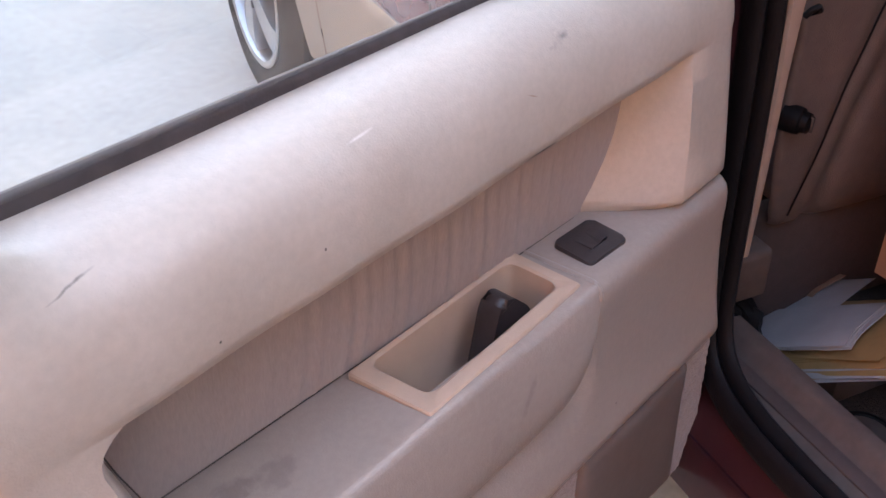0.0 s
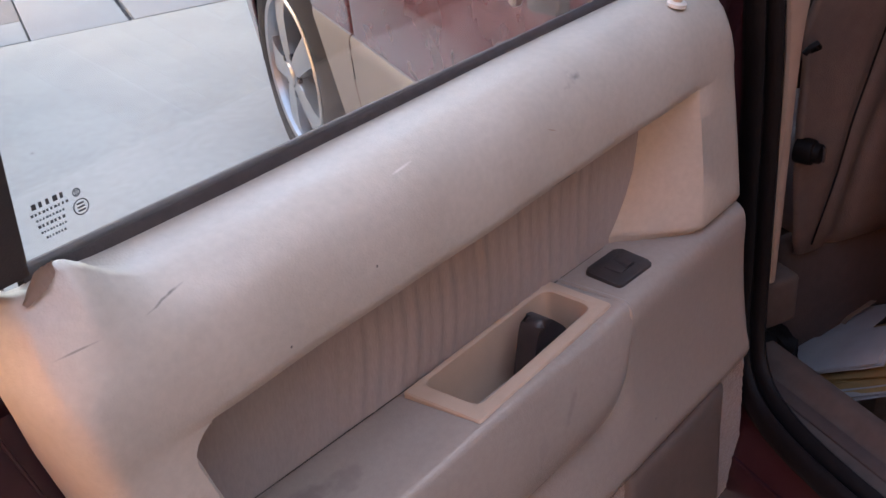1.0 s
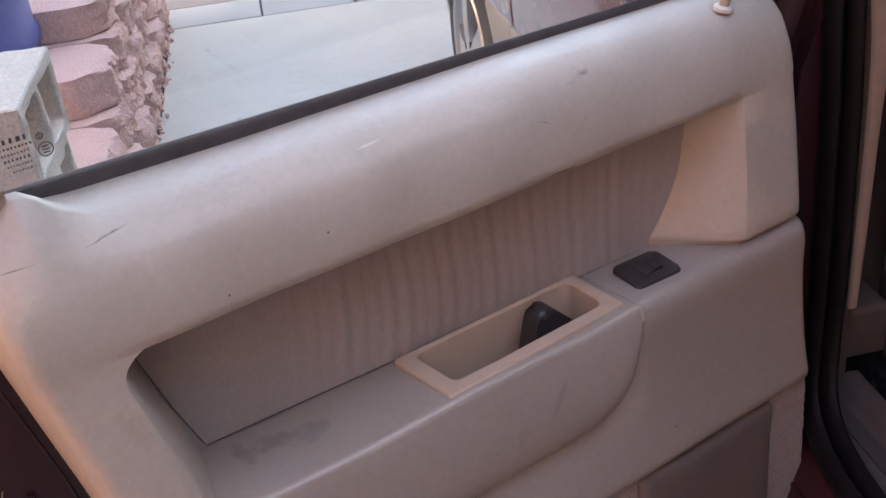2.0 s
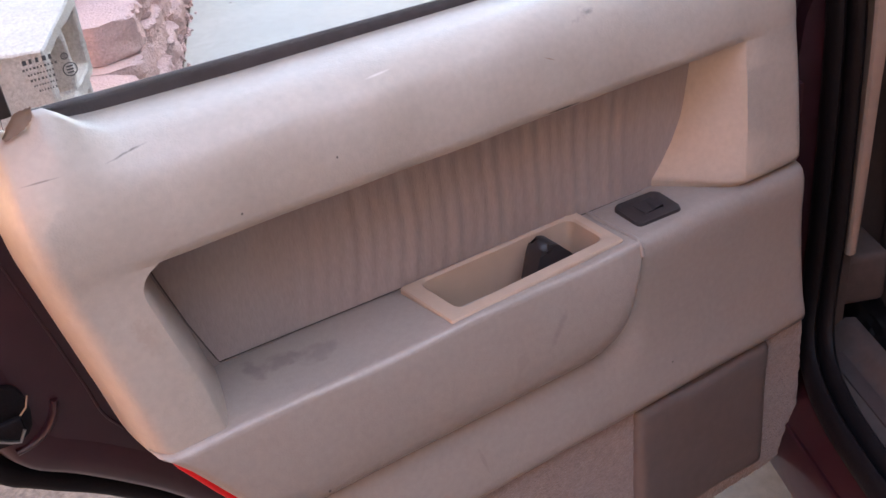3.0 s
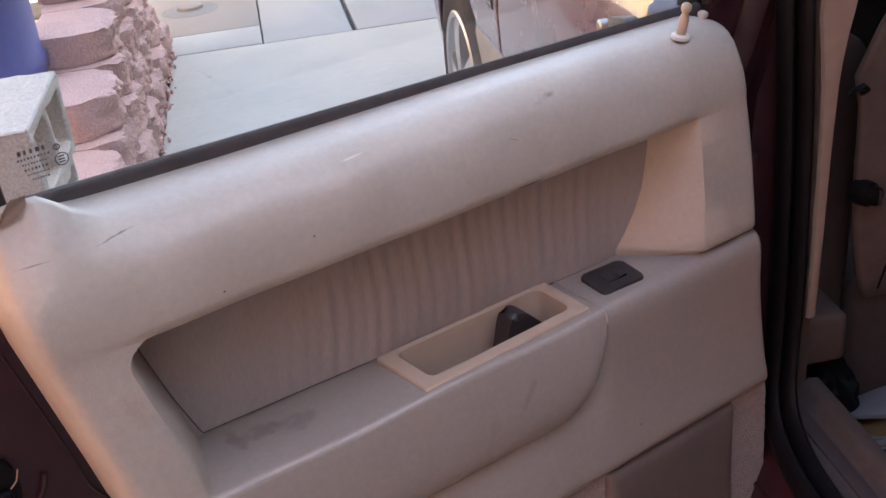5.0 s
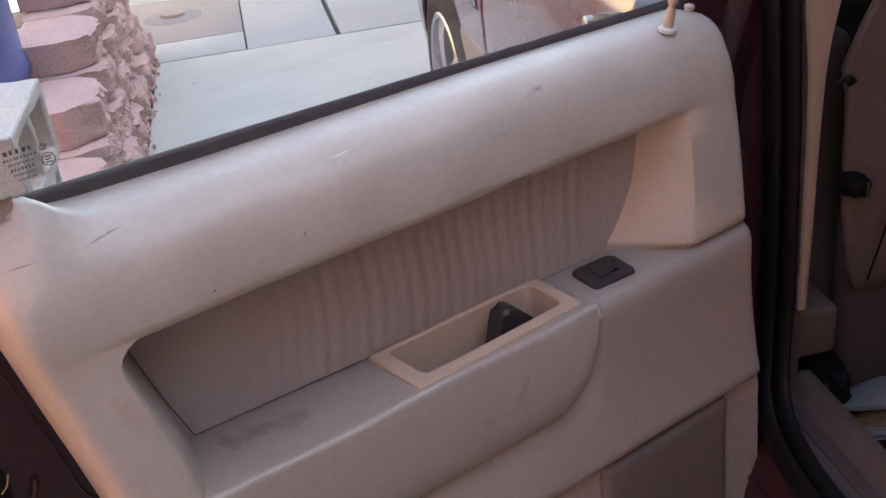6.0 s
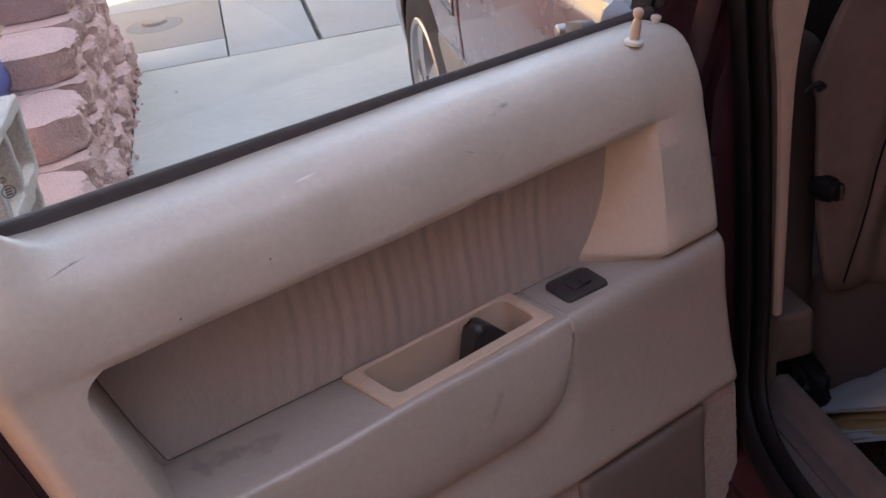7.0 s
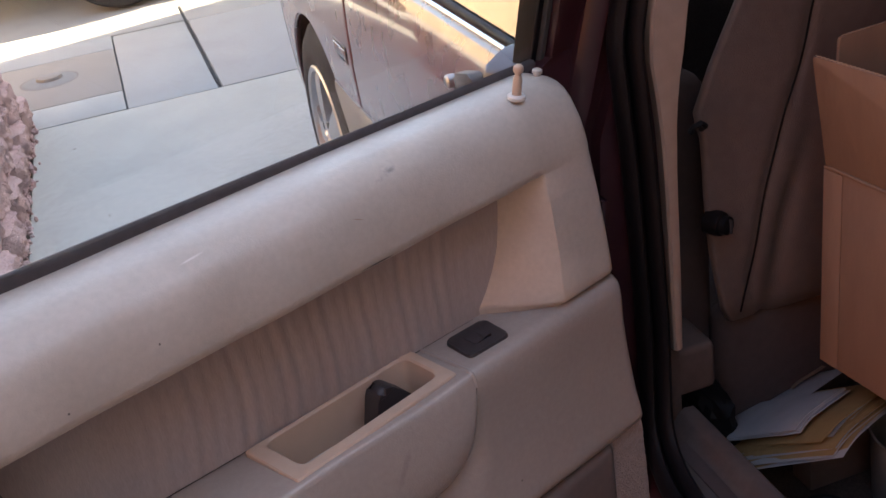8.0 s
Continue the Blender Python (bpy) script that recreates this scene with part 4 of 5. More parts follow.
def front_door():
    door = part("front_door", side_panel(0.035, SEAM - 0.004, [z for z in ZS if z < 0.86] + [0.862, 0.868, 0.873, 0.876]), PAINT, car, "closed glossy burgundy front door", 60, CAR)
    bm = bmesh.new()
    us = [0.036, 0.040] + steps(0.05, SEAM - 0.02, 20) + [SEAM - 0.010, SEAM - 0.006]
    rows = [[(body_side(z) - o, u, z) for u in us] for z, o in ((0.535, -0.004), (0.534, 0.004), (0.526, 0.009), (0.50, 0.010), (0.42, 0.011), (0.34, 0.010), (0.285, 0.008), (0.275, 0.004), (0.274, -0.006))]
    rows = [[(r[0][0] + 0.02, r[0][1], r[0][2])] + r + [(r[-1][0] + 0.02, r[-1][1], r[-1][2])] for r in rows]
    sheet(bm, rows)
    part("door_cladding", bm, CLAD, door, "grey plastic lower cladding", 45, CAR)
    # window: glass, black frame with a rounded lower rear corner
    def wx(z):
        return -0.014 + 0.33 * (z - 0.885)
    corner = rounded([(0.150, 0.889), (1.05, 0.897), (0.62, 1.36), (0.150, 1.36)], 0.022, 6)
    bm = bmesh.new()
    bm.faces.new([bm.verts.new((wx(z), u, z)) for u, z in corner])
    got = bmesh.ops.extrude_face_region(bm, geom=bm.faces[:])
    bmesh.ops.translate(bm, verts=[g for g in got["geom"] if isinstance(g, bmesh.types.BMVert)], vec=(0.004, 0, 0))
    glass = part("front_window", bm, DARKGLASS, door, "dark glossy window glass", 30, CAR)
    path = [(wx(z) - 0.004, u, z) for u, z in corner + corner[:1]]
    part("window_seal", sweep(path, 0.006, 0.007, 8), RUBBER, door, "black rubber window seal", 50, CAR)
    part("belt_moulding", sweep([(wx(0.876) - 0.004, u, 0.878) for u in steps(0.05, 1.06, 16)], 0.004, 0.0055, 8), CHROME, door, "bright belt moulding", 50, CAR)
    # painted frame behind the glass
    bm = prism([(0.036, 0.870), (1.06, 0.870), (1.06, 0.90), (0.155, 0.892), (0.155, 1.40), (0.036, 1.40)], "x", 0.0, 0.02)
    for v in bm.verts:
        v.co.x += wx(v.co.z) + 0.001
    part("window_frame", bm, PAINT, door, "burgundy window frame", 30, CAR)
    # pull handle
    handle = part("door_handle", prism(rounded([(0.258, 0.800), (0.34, 0.786), (0.348, 0.800), (0.342, 0.818), (0.275, 0.834), (0.256, 0.826)], 0.010, 4), "x", -0.056, -0.036, 0.005), BLACK, door, "black pull handle", 40, CAR)
    part("lock_barrel", moved(turned([(0.0, 0.006), (0.008, 0.006), (0.011, 0.003), (0.011, -0.012)], 20), Matrix.Translation((-0.050, 0.391, 0.790)) @ Matrix.Rotation(radians(-90), 4, "Y")), STEEL, handle, "bright key lock barrel", 40, CAR)
    return door


WHEEL = (-0.046, 1.615, 0.288)


def fender():
    bm = bmesh.new()
    us = [SEAM, SEAM + 0.001, SEAM + 0.004, SEAM + 0.009] + steps(SEAM + 0.02, 2.28, 60)
    rows = []
    R = 0.350
    for z in [0.22] + ZS:
        row = []
        for u in us:
            d = u - WHEEL[1]
            zz = z
            if abs(d) < R:
                zz = max(z, WHEEL[2] + math.sqrt(R * R - d * d))
            tuck = 0.30 * max(0.0, (u - 2.0) / 0.28) ** 2
            row.append((body_side(zz) + 0.008 * arc(1 - (u - SEAM) / 0.009) + tuck, u, min(zz, 0.91)))
        row.insert(0, (0.05, SEAM, z))
        rows.append(row)
    sheet(bm, rows)
    bmesh.ops.remove_doubles(bm, verts=bm.verts[:], dist=1e-4)
    f = part("front_fender", bm, PAINT, car, "burgundy front fender", 60, CAR)
    # rolled arch lip and liner
    lip = [(body_side(WHEEL[2] + (R - 0.002) * math.sin(a)) + 0.006, WHEEL[1] + (R - 0.002) * math.cos(a), WHEEL[2] + (R - 0.002) * math.sin(a)) for a in steps(radians(-8), radians(188), 40)]
    part("arch_lip", sweep(lip, 0.005, 0.004, 8), PAINT, f, "rolled wheel arch lip", 50, CAR)
    bm = bmesh.new()
    sheet(bm, [[(x, WHEEL[1] + (R + 0.004) * math.cos(a), WHEEL[2] + (R + 0.004) * math.sin(a)) for x in (-0.03, 0.26)] for a in steps(radians(-12), radians(192), 30)])
    part("arch_liner", bm, RUBBER, f, "black wheel arch liner", 50, CAR)
    # lower rear corner of the fender in grey, and a badge of chrome bars
    bm = bmesh.new()
    rows = []
    for z, o in ((0.535, -0.004), (0.533, 0.004), (0.52, 0.009), (0.42, 0.011), (0.30, 0.010), (0.245, 0.006), (0.24, -0.006)):
        end = WHEEL[1] - math.sqrt(max(R * R - (z - WHEEL[2]) ** 2, 0.0)) - 0.012
        rows.append([(body_side(z) - o, u, z) for u in [SEAM + 0.002, SEAM + 0.008] + steps(SEAM + 0.02, max(end, SEAM + 0.03), 6)])
    sheet(bm, rows)
    part("fender_cladding", bm, CLAD, f, "grey plastic lower cladding", 45, CAR)
    for i in range(6):
        u = 1.165 + i * 0.0185
        part("badge_bar", box(body_side(0.64) - 0.004, body_side(0.64) + 0.004, u, u + 0.012, 0.627 + 0.002 * (i % 2), 0.653, 0.0015), CHROME, f, "chrome badge bar", 40, CAR)
    part("badge_plate", box(body_side(0.64) - 0.002, body_side(0.64) + 0.004, 1.158, 1.280, 0.620, 0.660, 0.001), BLACK, f, "black badge backing", 40, CAR)
    return f


def wheel(place, parent):
    """Tyre, five-spoke alloy rim, hub cap and bolts; its axle lies along x, outer face towards -x."""
    t = place @ Matrix.Rotation(radians(-90), 4, "Y")
    R = 0.322
    bm = turned([(0.20, -0.19), (0.24, -0.195), (0.285, -0.185), (R - 0.004, -0.165), (R, -0.14), (R, -0.05), (R - 0.004, -0.02), (0.288, -0.002), (0.25, 0.006), (0.222, 0.004), (0.206, -0.004), (0.203, -0.02), (0.203, -0.17), (0.20, -0.19)], 56)
    tyre = part("wheel", bm, TYRE, parent, "black tyre with a silver alloy rim", 35, t)
    bm = turned([(0.204, -0.012), (0.209, 0.002), (0.203, 0.006), (0.192, 0.003), (0.186, -0.015), (0.184, -0.06), (0.18, -0.15), (0.19, -0.17)], 48)
    part("rim_ring", bm, ALLOY, tyre, "silver rim ring", 35, t)
    part("brake_disc", turned([(0.0, -0.085), (0.135, -0.085), (0.135, -0.10), (0.0, -0.10)], 32), STEEL, tyre, "rusty brake disc", 35, t)
    for k in range(5):
        a = 2 * math.pi * k / 5 + 0.3
        out = [(0.028, -0.026), (0.085, -0.030), (0.150, -0.036), (0.190, -0.046), (0.190, 0.046), (0.150, 0.036), (0.085, 0.030), (0.028, 0.026)]
        bm = prism(rounded(out, 0.01, 3), "z", -0.030, 0.004, 0.007)
        for v in bm.verts:
            v.co.z -= 0.010 * max(0.0, (v.co.x - 0.12) / 0.07) - 0.004 * math.exp(-(v.co.x / 0.05) ** 2)
        part("rim_spoke", bm, ALLOY, tyre, "", 35, t @ Matrix.Rotation(a, 4, "Z"))
        part("wheel_bolt", turned([(0.0, 0.004), (0.009, 0.003), (0.009, -0.008)], 8), BLACK, tyre, "dark wheel bolt", 35, t @ Matrix.Rotation(a + 0.63, 4, "Z") @ Matrix.Translation((0.052, 0, 0.004)))
    part("hub_cap", turned([(0.0, 0.014), (0.024, 0.013), (0.030, 0.008), (0.031, -0.01)], 24), ALLOY, tyre, "silver hub cap", 35, t)
    return tyre


def shell():
    """Roof, far side, bonnet, tail and floor, which close the car round the open door."""
    def sheet_part(name, rows, mat, label, thick=0.02):
        bm = bmesh.new()
        sheet(bm, rows)
        bmesh.ops.solidify(bm, geom=bm.faces[:], thickness=thick)
        return part(name, bm, mat, car, label, 40, CAR)
    roof = sheet_part("roof", [[(0.20 + 1.25 * t, u, 1.40 + 0.03 * math.sin(math.pi * t) - 0.02 * ((u + 0.3) / 0.9) ** 2) for t in steps(0, 1, 10)] for u in steps(-1.15, 0.55, 10)], PAINT, "burgundy roof panel")
    part("headliner", box(0.22, 1.43, -1.12, 0.52, 1.355, 1.372), LINER, roof, "beige headliner", 40, CAR)
    sheet_part("bonnet", [[(0.06 + 1.53 * t, u, 0.915 + 0.05 * math.sin(math.pi * t) - 0.10 * ((u - 1.15) / 1.1) ** 2) for t in steps(0, 1, 10)] for u in steps(1.15, 2.30, 10)], PAINT, "burgundy bonnet")
    sheet_part("windscreen", [[(0.15 + 1.35 * t, u, z) for t in steps(0, 1, 4)] for u, z in ((0.55, 1.39), (0.85, 1.15), (1.14, 0.93))], GLASS, "sloping windscreen", 0.006).visible_shadow = False
    sheet_part("far_side", [[(1.66 - 0.0, u, z) for u in steps(-2.3, 2.25, 10)] for z in steps(0.22, 0.92, 4)], PAINT, "burgundy far side")
    sheet_part("far_windows", [[(1.64 - 0.42 * (z - 0.92), u, z) for u in steps(-1.6, 0.9, 6)] for z in steps(0.92, 1.39, 3)], GLASS, "far side windows", 0.006).visible_shadow = False
    sheet_part("firewall", [[(v, 1.0, z) for v in steps(0.02, 1.65, 4)] for z in steps(0.16, 0.92, 3)], FLOORMAT, "dark bulkhead and dashboard")
    # unseen seat back, added to block light that showed past the front seat
    part("passenger_seat", box(0.86, 1.40, 0.06, 0.20, 0.35, 1.10, 0.04, segments=3), SEAT, car, "brown passenger seat back", 40, CAR)
    # near side behind the door opening
    def qv(z):
        return body_side(z)
    sheet_part("rear_quarter", [[(qv(z), u, z) for u in steps(-2.35, -1.36, 10)] for z in [0.60] + ZS[7:]], PAINT, "burgundy rear quarter panel")
    sheet_part("rear_pillar", [[(0.05 + 0.33 * (z - 0.91), u + 0.35 * (1.39 - z), z) for u in steps(-1.45, -1.2, 3)] for z in steps(0.91, 1.39, 4)], PAINT, "burgundy rear roof pillar")
    sheet_part("boot_lid", [[(0.06 + 1.55 * t, u, 0.92 + 0.02 * math.sin(math.pi * t)) for t in steps(0, 1, 8)] for u in steps(-2.35, -1.55, 4)], PAINT, "burgundy boot lid")
    sheet_part("rear_screen", [[(0.2 + 1.25 * t, u, z) for t in steps(0, 1, 4)] for u, z in ((-1.15, 1.39), (-1.56, 0.93))], GLASS, "sloping rear screen", 0.006).visible_shadow = False
    sheet_part("bumper_rear", [[(v, -2.36, z) for v in steps(0.0, 1.64, 4)] for z in steps(0.25, 0.92, 3)], CLAD, "grey rear end")
    sheet_part("bumper_front", [[(v, 2.29, z) for v in steps(0.25, 1.4, 4)] for z in steps(0.25, 0.86, 3)], CLAD, "grey front end")
    part("floor_pan", box(0.12, 1.60, -1.3, 1.04, 0.14, 0.175), FLOORMAT, car, "dark carpeted floor", 40, CAR)
    part("seat_riser", box(0.16, 1.55, 0.16, 0.75, 0.175, 0.200, 0.01), FLOORMAT, car, "dark carpeted riser under the front seat", 40, CAR)
    part("rear_bench", box(0.18, 1.50, -1.25, -0.52, 0.175, 0.52, 0.06, segments=4), SEAT, car, "brown rear bench cushion", 40, CAR)
    part("rear_backrest", box(0.18, 1.50, -1.32, -1.16, 0.50, 1.0, 0.05, segments=4), SEAT, car, "brown rear backrest", 40, CAR)


def sill_and_pillar():
    # sill: outer burgundy step, inner plastic plate and raised lip
    out = [(-0.008, 0.19), (-0.012, 0.232), (-0.006, 0.256), (0.004, 0.280), (0.017, 0.308), (0.034, 0.327), (0.055, 0.332), (0.055, 0.19)]
    sill = part("sill", prism(out, "y", -0.92, 0.03, 0.0), JAMB, car, "burgundy door sill", 30, CAR)
    part("sill_rib", sweep([(0.0, u, 0.272) for u in steps(-0.85, 0.0, 10)], 0.004, 0.003, 6), JAMB, sill, "raised drain rib", 40, CAR)
    path = [(0.108, 0.004, 0.46), (0.107, -0.004, 0.41), (0.103, -0.022, 0.365), (0.098, -0.060, 0.345), (0.095, -0.12, 0.342), (0.093, -0.3, 0.342), (0.093, -0.85, 0.342)]
    part("sill_plate", prism([(0.048, 0.325), (0.052, 0.342), (0.060, 0.346), (0.088, 0.348), (0.096, 0.352), (0.102, 0.362), (0.112, 0.368), (0.126, 0.366), (0.132, 0.358), (0.134, 0.17), (0.048, 0.17)], "y", -0.92, 0.0, 0.0),
         SILL, car, "scuffed grey-beige sill plate", 40, CAR)
    part("sill_insert", box(0.0655, 0.0865, -0.86, -0.045, 0.345, 0.3495, 0.0015), SEATBASE, car, "dark taupe insert in the sill plate", 40, CAR)
    # centre pillar: painted jamb, trim strip inside it
    bm = bmesh.new()
    rows = []
    for z in steps(0.20, 1.40, 24):
        o = body_side(min(z, 0.84)) + 0.004 if z < 0.84 else -0.022 + 0.30 * (z - 0.84)
        i = max(0.075, 0.062 + 0.33 * max(0, z - 0.95))
        rows.append([(o + 0.012, 0.034, z), (o, 0.030, z), (o + 0.004, 0.018, z), (o + 0.016, 0.010, z), (o + 0.030, 0.008, z), (o + 0.034, 0.022, z), (o + 0.052, 0.024, z), (o + 0.056, 0.006, z), (i + 0.02, 0.002, z), (i + 0.024, 0.01, z), (i + 0.024, 0.12, z), (o + 0.012, 0.12, z)])
    made = sheet(bm, rows, closed=True)
    bm.faces.new(made[0])
    bm.faces.new(made[-1])
    pillar = part("centre_pillar", bm, JAMB, car, "burgundy centre pillar", 35, CAR)
    # rubber opening seal: down the pillar, round the corner and back along the sill; two beads
    def seal_path(dv, du):
        pts = [(0.27, 0.0, 1.36), (0.125, -0.004, 1.12), (0.066, -0.010, 0.95), (0.062, -0.014, 0.86), (0.066, -0.015, 0.78), (0.069, -0.016, 0.66), (0.070, -0.018, 0.52), (0.064, -0.024, 0.445), (0.054, -0.042, 0.395), (0.045, -0.075, 0.362), (0.036, -0.13, 0.346), (0.030, -0.22, 0.340), (0.028, -0.40, 0.339), (0.028, -0.80, 0.339), (0.04, -0.90, 0.345)]
        return smooth([(v + dv, u + du * (1 if z > 0.5 else 0.5), z + (0.0 if z > 0.5 else du * -0.4)) for v, u, z in pts], 6)
    part("opening_seal", sweep(seal_path(0.004, 0.004), 0.020, 0.010, 12), RUBBER, car, "thick black rubber door opening seal", 50, CAR)
    part("seal_lip", sweep(seal_path(-0.018, 0.006), 0.017, 0.009, 10), RUBBER, car, "black rubber seal lip", 50, CAR)
    # beige trim strip of the pillar, narrow at the middle
    bm = bmesh.new()
    rows = []
    for z in steps(0.478, 1.36, 30):
        a = float(np.interp(z, [0.47, 0.57, 0.73, 0.81, 0.85, 0.89, 0.96, 1.36], [0.094, 0.094, 0.0935, 0.091, 0.087, 0.082, 0.087, 0.215]))
        w = float(np.interp(z, [0.47, 0.57, 0.73, 0.81, 0.85, 0.89, 0.96, 1.36], [0.016, 0.0185, 0.0210, 0.0265, 0.035, 0.048, 0.054, 0.08]))
        rows.append([(a, 0.02, z), (a, -0.012, z), (a + 0.003, -0.0155, z), (a + w * 0.5, -0.0155, z), (a + w - 0.003, -0.012, z), (a + w, -0.004, z), (a + w + 0.004, 0.03, z), (a + w + 0.004, 0.10, z), (a, 0.10, z)])
    made = sheet(bm, rows, closed=True)
    bm.faces.new(made[0])
    bm.faces.new(made[-1])
    part("pillar_trim", bm, TRIM, pillar, "beige plastic pillar trim", 40, CAR)
    # belt anchor cover at its foot
    part("belt_cover", box(0.100, 0.166, 0.0, 0.11, 0.385, 0.462, 0.010, segments=3), SILL, pillar, "grey-beige belt anchor cover", 40, CAR)
    # lower quarter trim between pillar foot and sill
    part("pillar_foot", prism(rounded([(0.0, 0.34), (0.0, 0.50), (0.018, 0.505), (0.03, 0.40), (0.03, 0.34)], 0.006, 3), "x", 0.088, 0.108), SILL, pillar, "grey-beige pillar foot trim", 40, CAR)
    # striker bolt and hinge
    part("hinge", box(0.004, 0.014, -0.016, 0.02, 0.690, 0.730, 0.004), JAMB, pillar, "painted hinge leaf", 40, CAR)
    for v, u, z in ((0.020, -0.17, 0.317), (0.006, -0.30, 0.284)):
        part("sill_bolt", moved(turned([(0.0, 0.006), (0.006, 0.005), (0.007, 0.0)], 10), Matrix.Translation((v, u, z))), STEEL, sill, "small steel bolt", 40, CAR)


SEAM_Z, SEAM_V = (0.40, 0.454, 0.548, 0.638, 0.742, 0.824, 0.895, 1.06), (0.249, 0.257, 0.272, 0.284, 0.309, 0.337, 0.349, 0.385)


def front_seat():
    """Backrest seen from behind, with piping, knob and cushion."""
    bm = bmesh.new()
    rows = []
    zs = [0.40, 0.405, 0.42, 0.45] + steps(0.50, 1.02, 26) + [1.06, 1.085, 1.10, 1.105]
    for z in zs:
        left = float(np.interp(z, [0.40, 0.45, 0.55, 0.60, 0.66, 0.70, 0.745, 0.757, 0.770, 0.84, 0.92, 1.0, 1.11], [0.248, 0.226, 0.203, 0.197, 0.192, 0.190, 0.187, 0.184, 0.174, 0.202, 0.241, 0.279, 0.34]))
        back = float(np.interp(z, [0.40, 0.55, 0.70, 0.85, 1.0, 1.1], [0.085, 0.066, 0.056, 0.050, 0.042, 0.036]))
        r = 0.009
        pinch = 0.05 * (arc(1 - (z - 0.40) / 0.04) + arc(1 - (1.105 - z) / 0.05))
        row = []
        for k in range(9):
            a = radians(90 * k / 8)
            row.append((left + r - r * math.cos(a) + pinch * 0.4, back + r - r * math.sin(a) + pinch, z))
        for v in steps(left + 0.03, 0.66, 70):
            fold = float(np.interp(z, [0.40, 0.44, 0.58, 0.70], [0.300, 0.307, 0.318, 0.345]))
            seam = float(np.interp(z, SEAM_Z, SEAM_V))
            dip = 0.006 * math.exp(-((v - seam) / 0.007) ** 2) + 0.010 * max(0.0, min(1.0, (0.72 - z) / 0.1)) * math.exp(-((v - fold) / 0.014) ** 2)
            dip += 0.004 * noise.noise((v * 9, z * 6, 3.1)) + 0.0015 * noise.noise((v * 30, z * 12, 7.7))
            row.append((v, back + dip + pinch - 0.006 * math.sin(math.pi * (v - left) / 0.5), z))
        for k in range(9):
            a = radians(90 * k / 8)
            row.append((0.70 + r * math.sin(a) - pinch * 0.4, back + r - r * math.cos(a) + pinch, z))
        row += [(0.725 - pinch * 0.4, back + 0.13, z), (left + 0.15 + pinch * 0.4, back + 0.13, z)]
        rows.append(row)
    made = sheet(bm, rows, closed=True)
    bm.faces.new(made[0])
    bm.faces.new(made[-1])
    seat = part("front_seat", bm, SEAT, car, "brown vinyl front seat seen from behind", 60, CAR)
    pipe = []
    for z in steps(0.44, 1.06, 20):
        left = float(np.interp(z, SEAM_Z, SEAM_V))
        back = float(np.interp(z, [0.40, 0.55, 0.70, 0.85, 1.0, 1.1], [0.085, 0.066, 0.056, 0.050, 0.042, 0.036]))
        pipe.append((left, back - 0.001, z))
    part("piping", sweep(pipe, 0.0015, 0.0015, 8), RUBBER, seat, "dark seat seam piping", 60, CAR)
    t = Matrix.Translation((0.208, 0.050, 0.612)) @ Matrix.Rotation(radians(90), 4, "X") @ Matrix.Rotation(radians(25), 4, "Y")
    bm = turned([(0.0, 0.016), (0.009, 0.0155), (0.013, 0.013), (0.014, 0.005), (0.017, 0.003), (0.018, -0.003), (0.018, -0.02)], 24)
    knob = part("recline_knob", bm, RUBBER, seat, "black plastic recline knob", 40, CAR @ t)
    part("knob_grip", box(-0.0022, 0.0022, -0.011, 0.011, 0.011, 0.019, 0.0015), BLACK, knob, "ridge across the knob", 40, CAR @ t)
    part("seat_hook", sweep([(0.150, 0.020, 0.772), (0.154, 0.016, 0.780), (0.162, 0.014, 0.784), (0.172, 0.020, 0.776), (0.178, 0.040, 0.764)], 0.004, 0.004, 8), RUBBER, seat, "small black hook", 40, CAR)
    part("seat_cushion", box(0.52, 0.80, 0.18, 0.60, 0.201, 0.42, 0.04, segments=3), SEAT, seat, "brown seat cushion", 40, CAR)
    part("seat_valance", box(0.235, 0.72, 0.100, 0.16, 0.205, 0.425, 0.028, segments=4), SEATBASE, seat, "dark brown lower seat back", 40, CAR)
    part("recliner_cover", box(0.128, 0.25, 0.135, 0.52, 0.24, 0.80, 0.03, segments=4), SEATBASE, seat, "dark brown recliner cover beside the pillar", 40, CAR)


front_door()
fender()
wheel(CAR @ Matrix.Translation(WHEEL), car)
wheel(CAR @ Matrix.Translation((0.02, -1.28, 0.308)), car)
shell()
sill_and_pillar()
front_seat()


# ---- things in the footwell ----


def leaf(w, d, curl, thick, bm=None, seed=0):
    """A limp sheet of paper: curled, its near side bent down, with slightly ragged edges."""
    bm = bm or bmesh.new()

    def spot(x, y):
        q = x / w + 0.5
        droop = -0.006 * max(0.0, 0.35 - q) ** 2 / 0.1225
        return (x, y, curl * (x / w) ** 2 + droop + 0.0011 * math.sin(1.0 + 15 * y) + 0.0008 * math.sin(2.0 + 18 * x) + 0.0005 * noise.noise((x * 14, y * 14, 0.3)))

    def ragged(x, y):
        return x + (0.0015 * noise.noise((y * 60, seed * 1.7, 1.0)) if abs(abs(x) - w / 2) < 1e-6 else 0.0)
    top = [[spot(ragged(x, y), y) for x in steps(-w / 2, w / 2, 16)] for y in steps(-d / 2, d / 2, 12)]
    sheet(bm, top)
    sheet(bm, [[(x, y, z - thick) for x, y, z in row] for row in top])
    rim = lambda rows: rows[0] + [r[-1] for r in rows[1:]] + rows[-1][-2::-1] + [r[0] for r in rows[-2:0:-1]]
    r = rim(top)
    sheet(bm, [r, [(x, y, z - thick) for x, y, z in r]], closed=True)
    bmesh.ops.remove_doubles(bm, verts=bm.verts[:], dist=1e-5)
    return bm


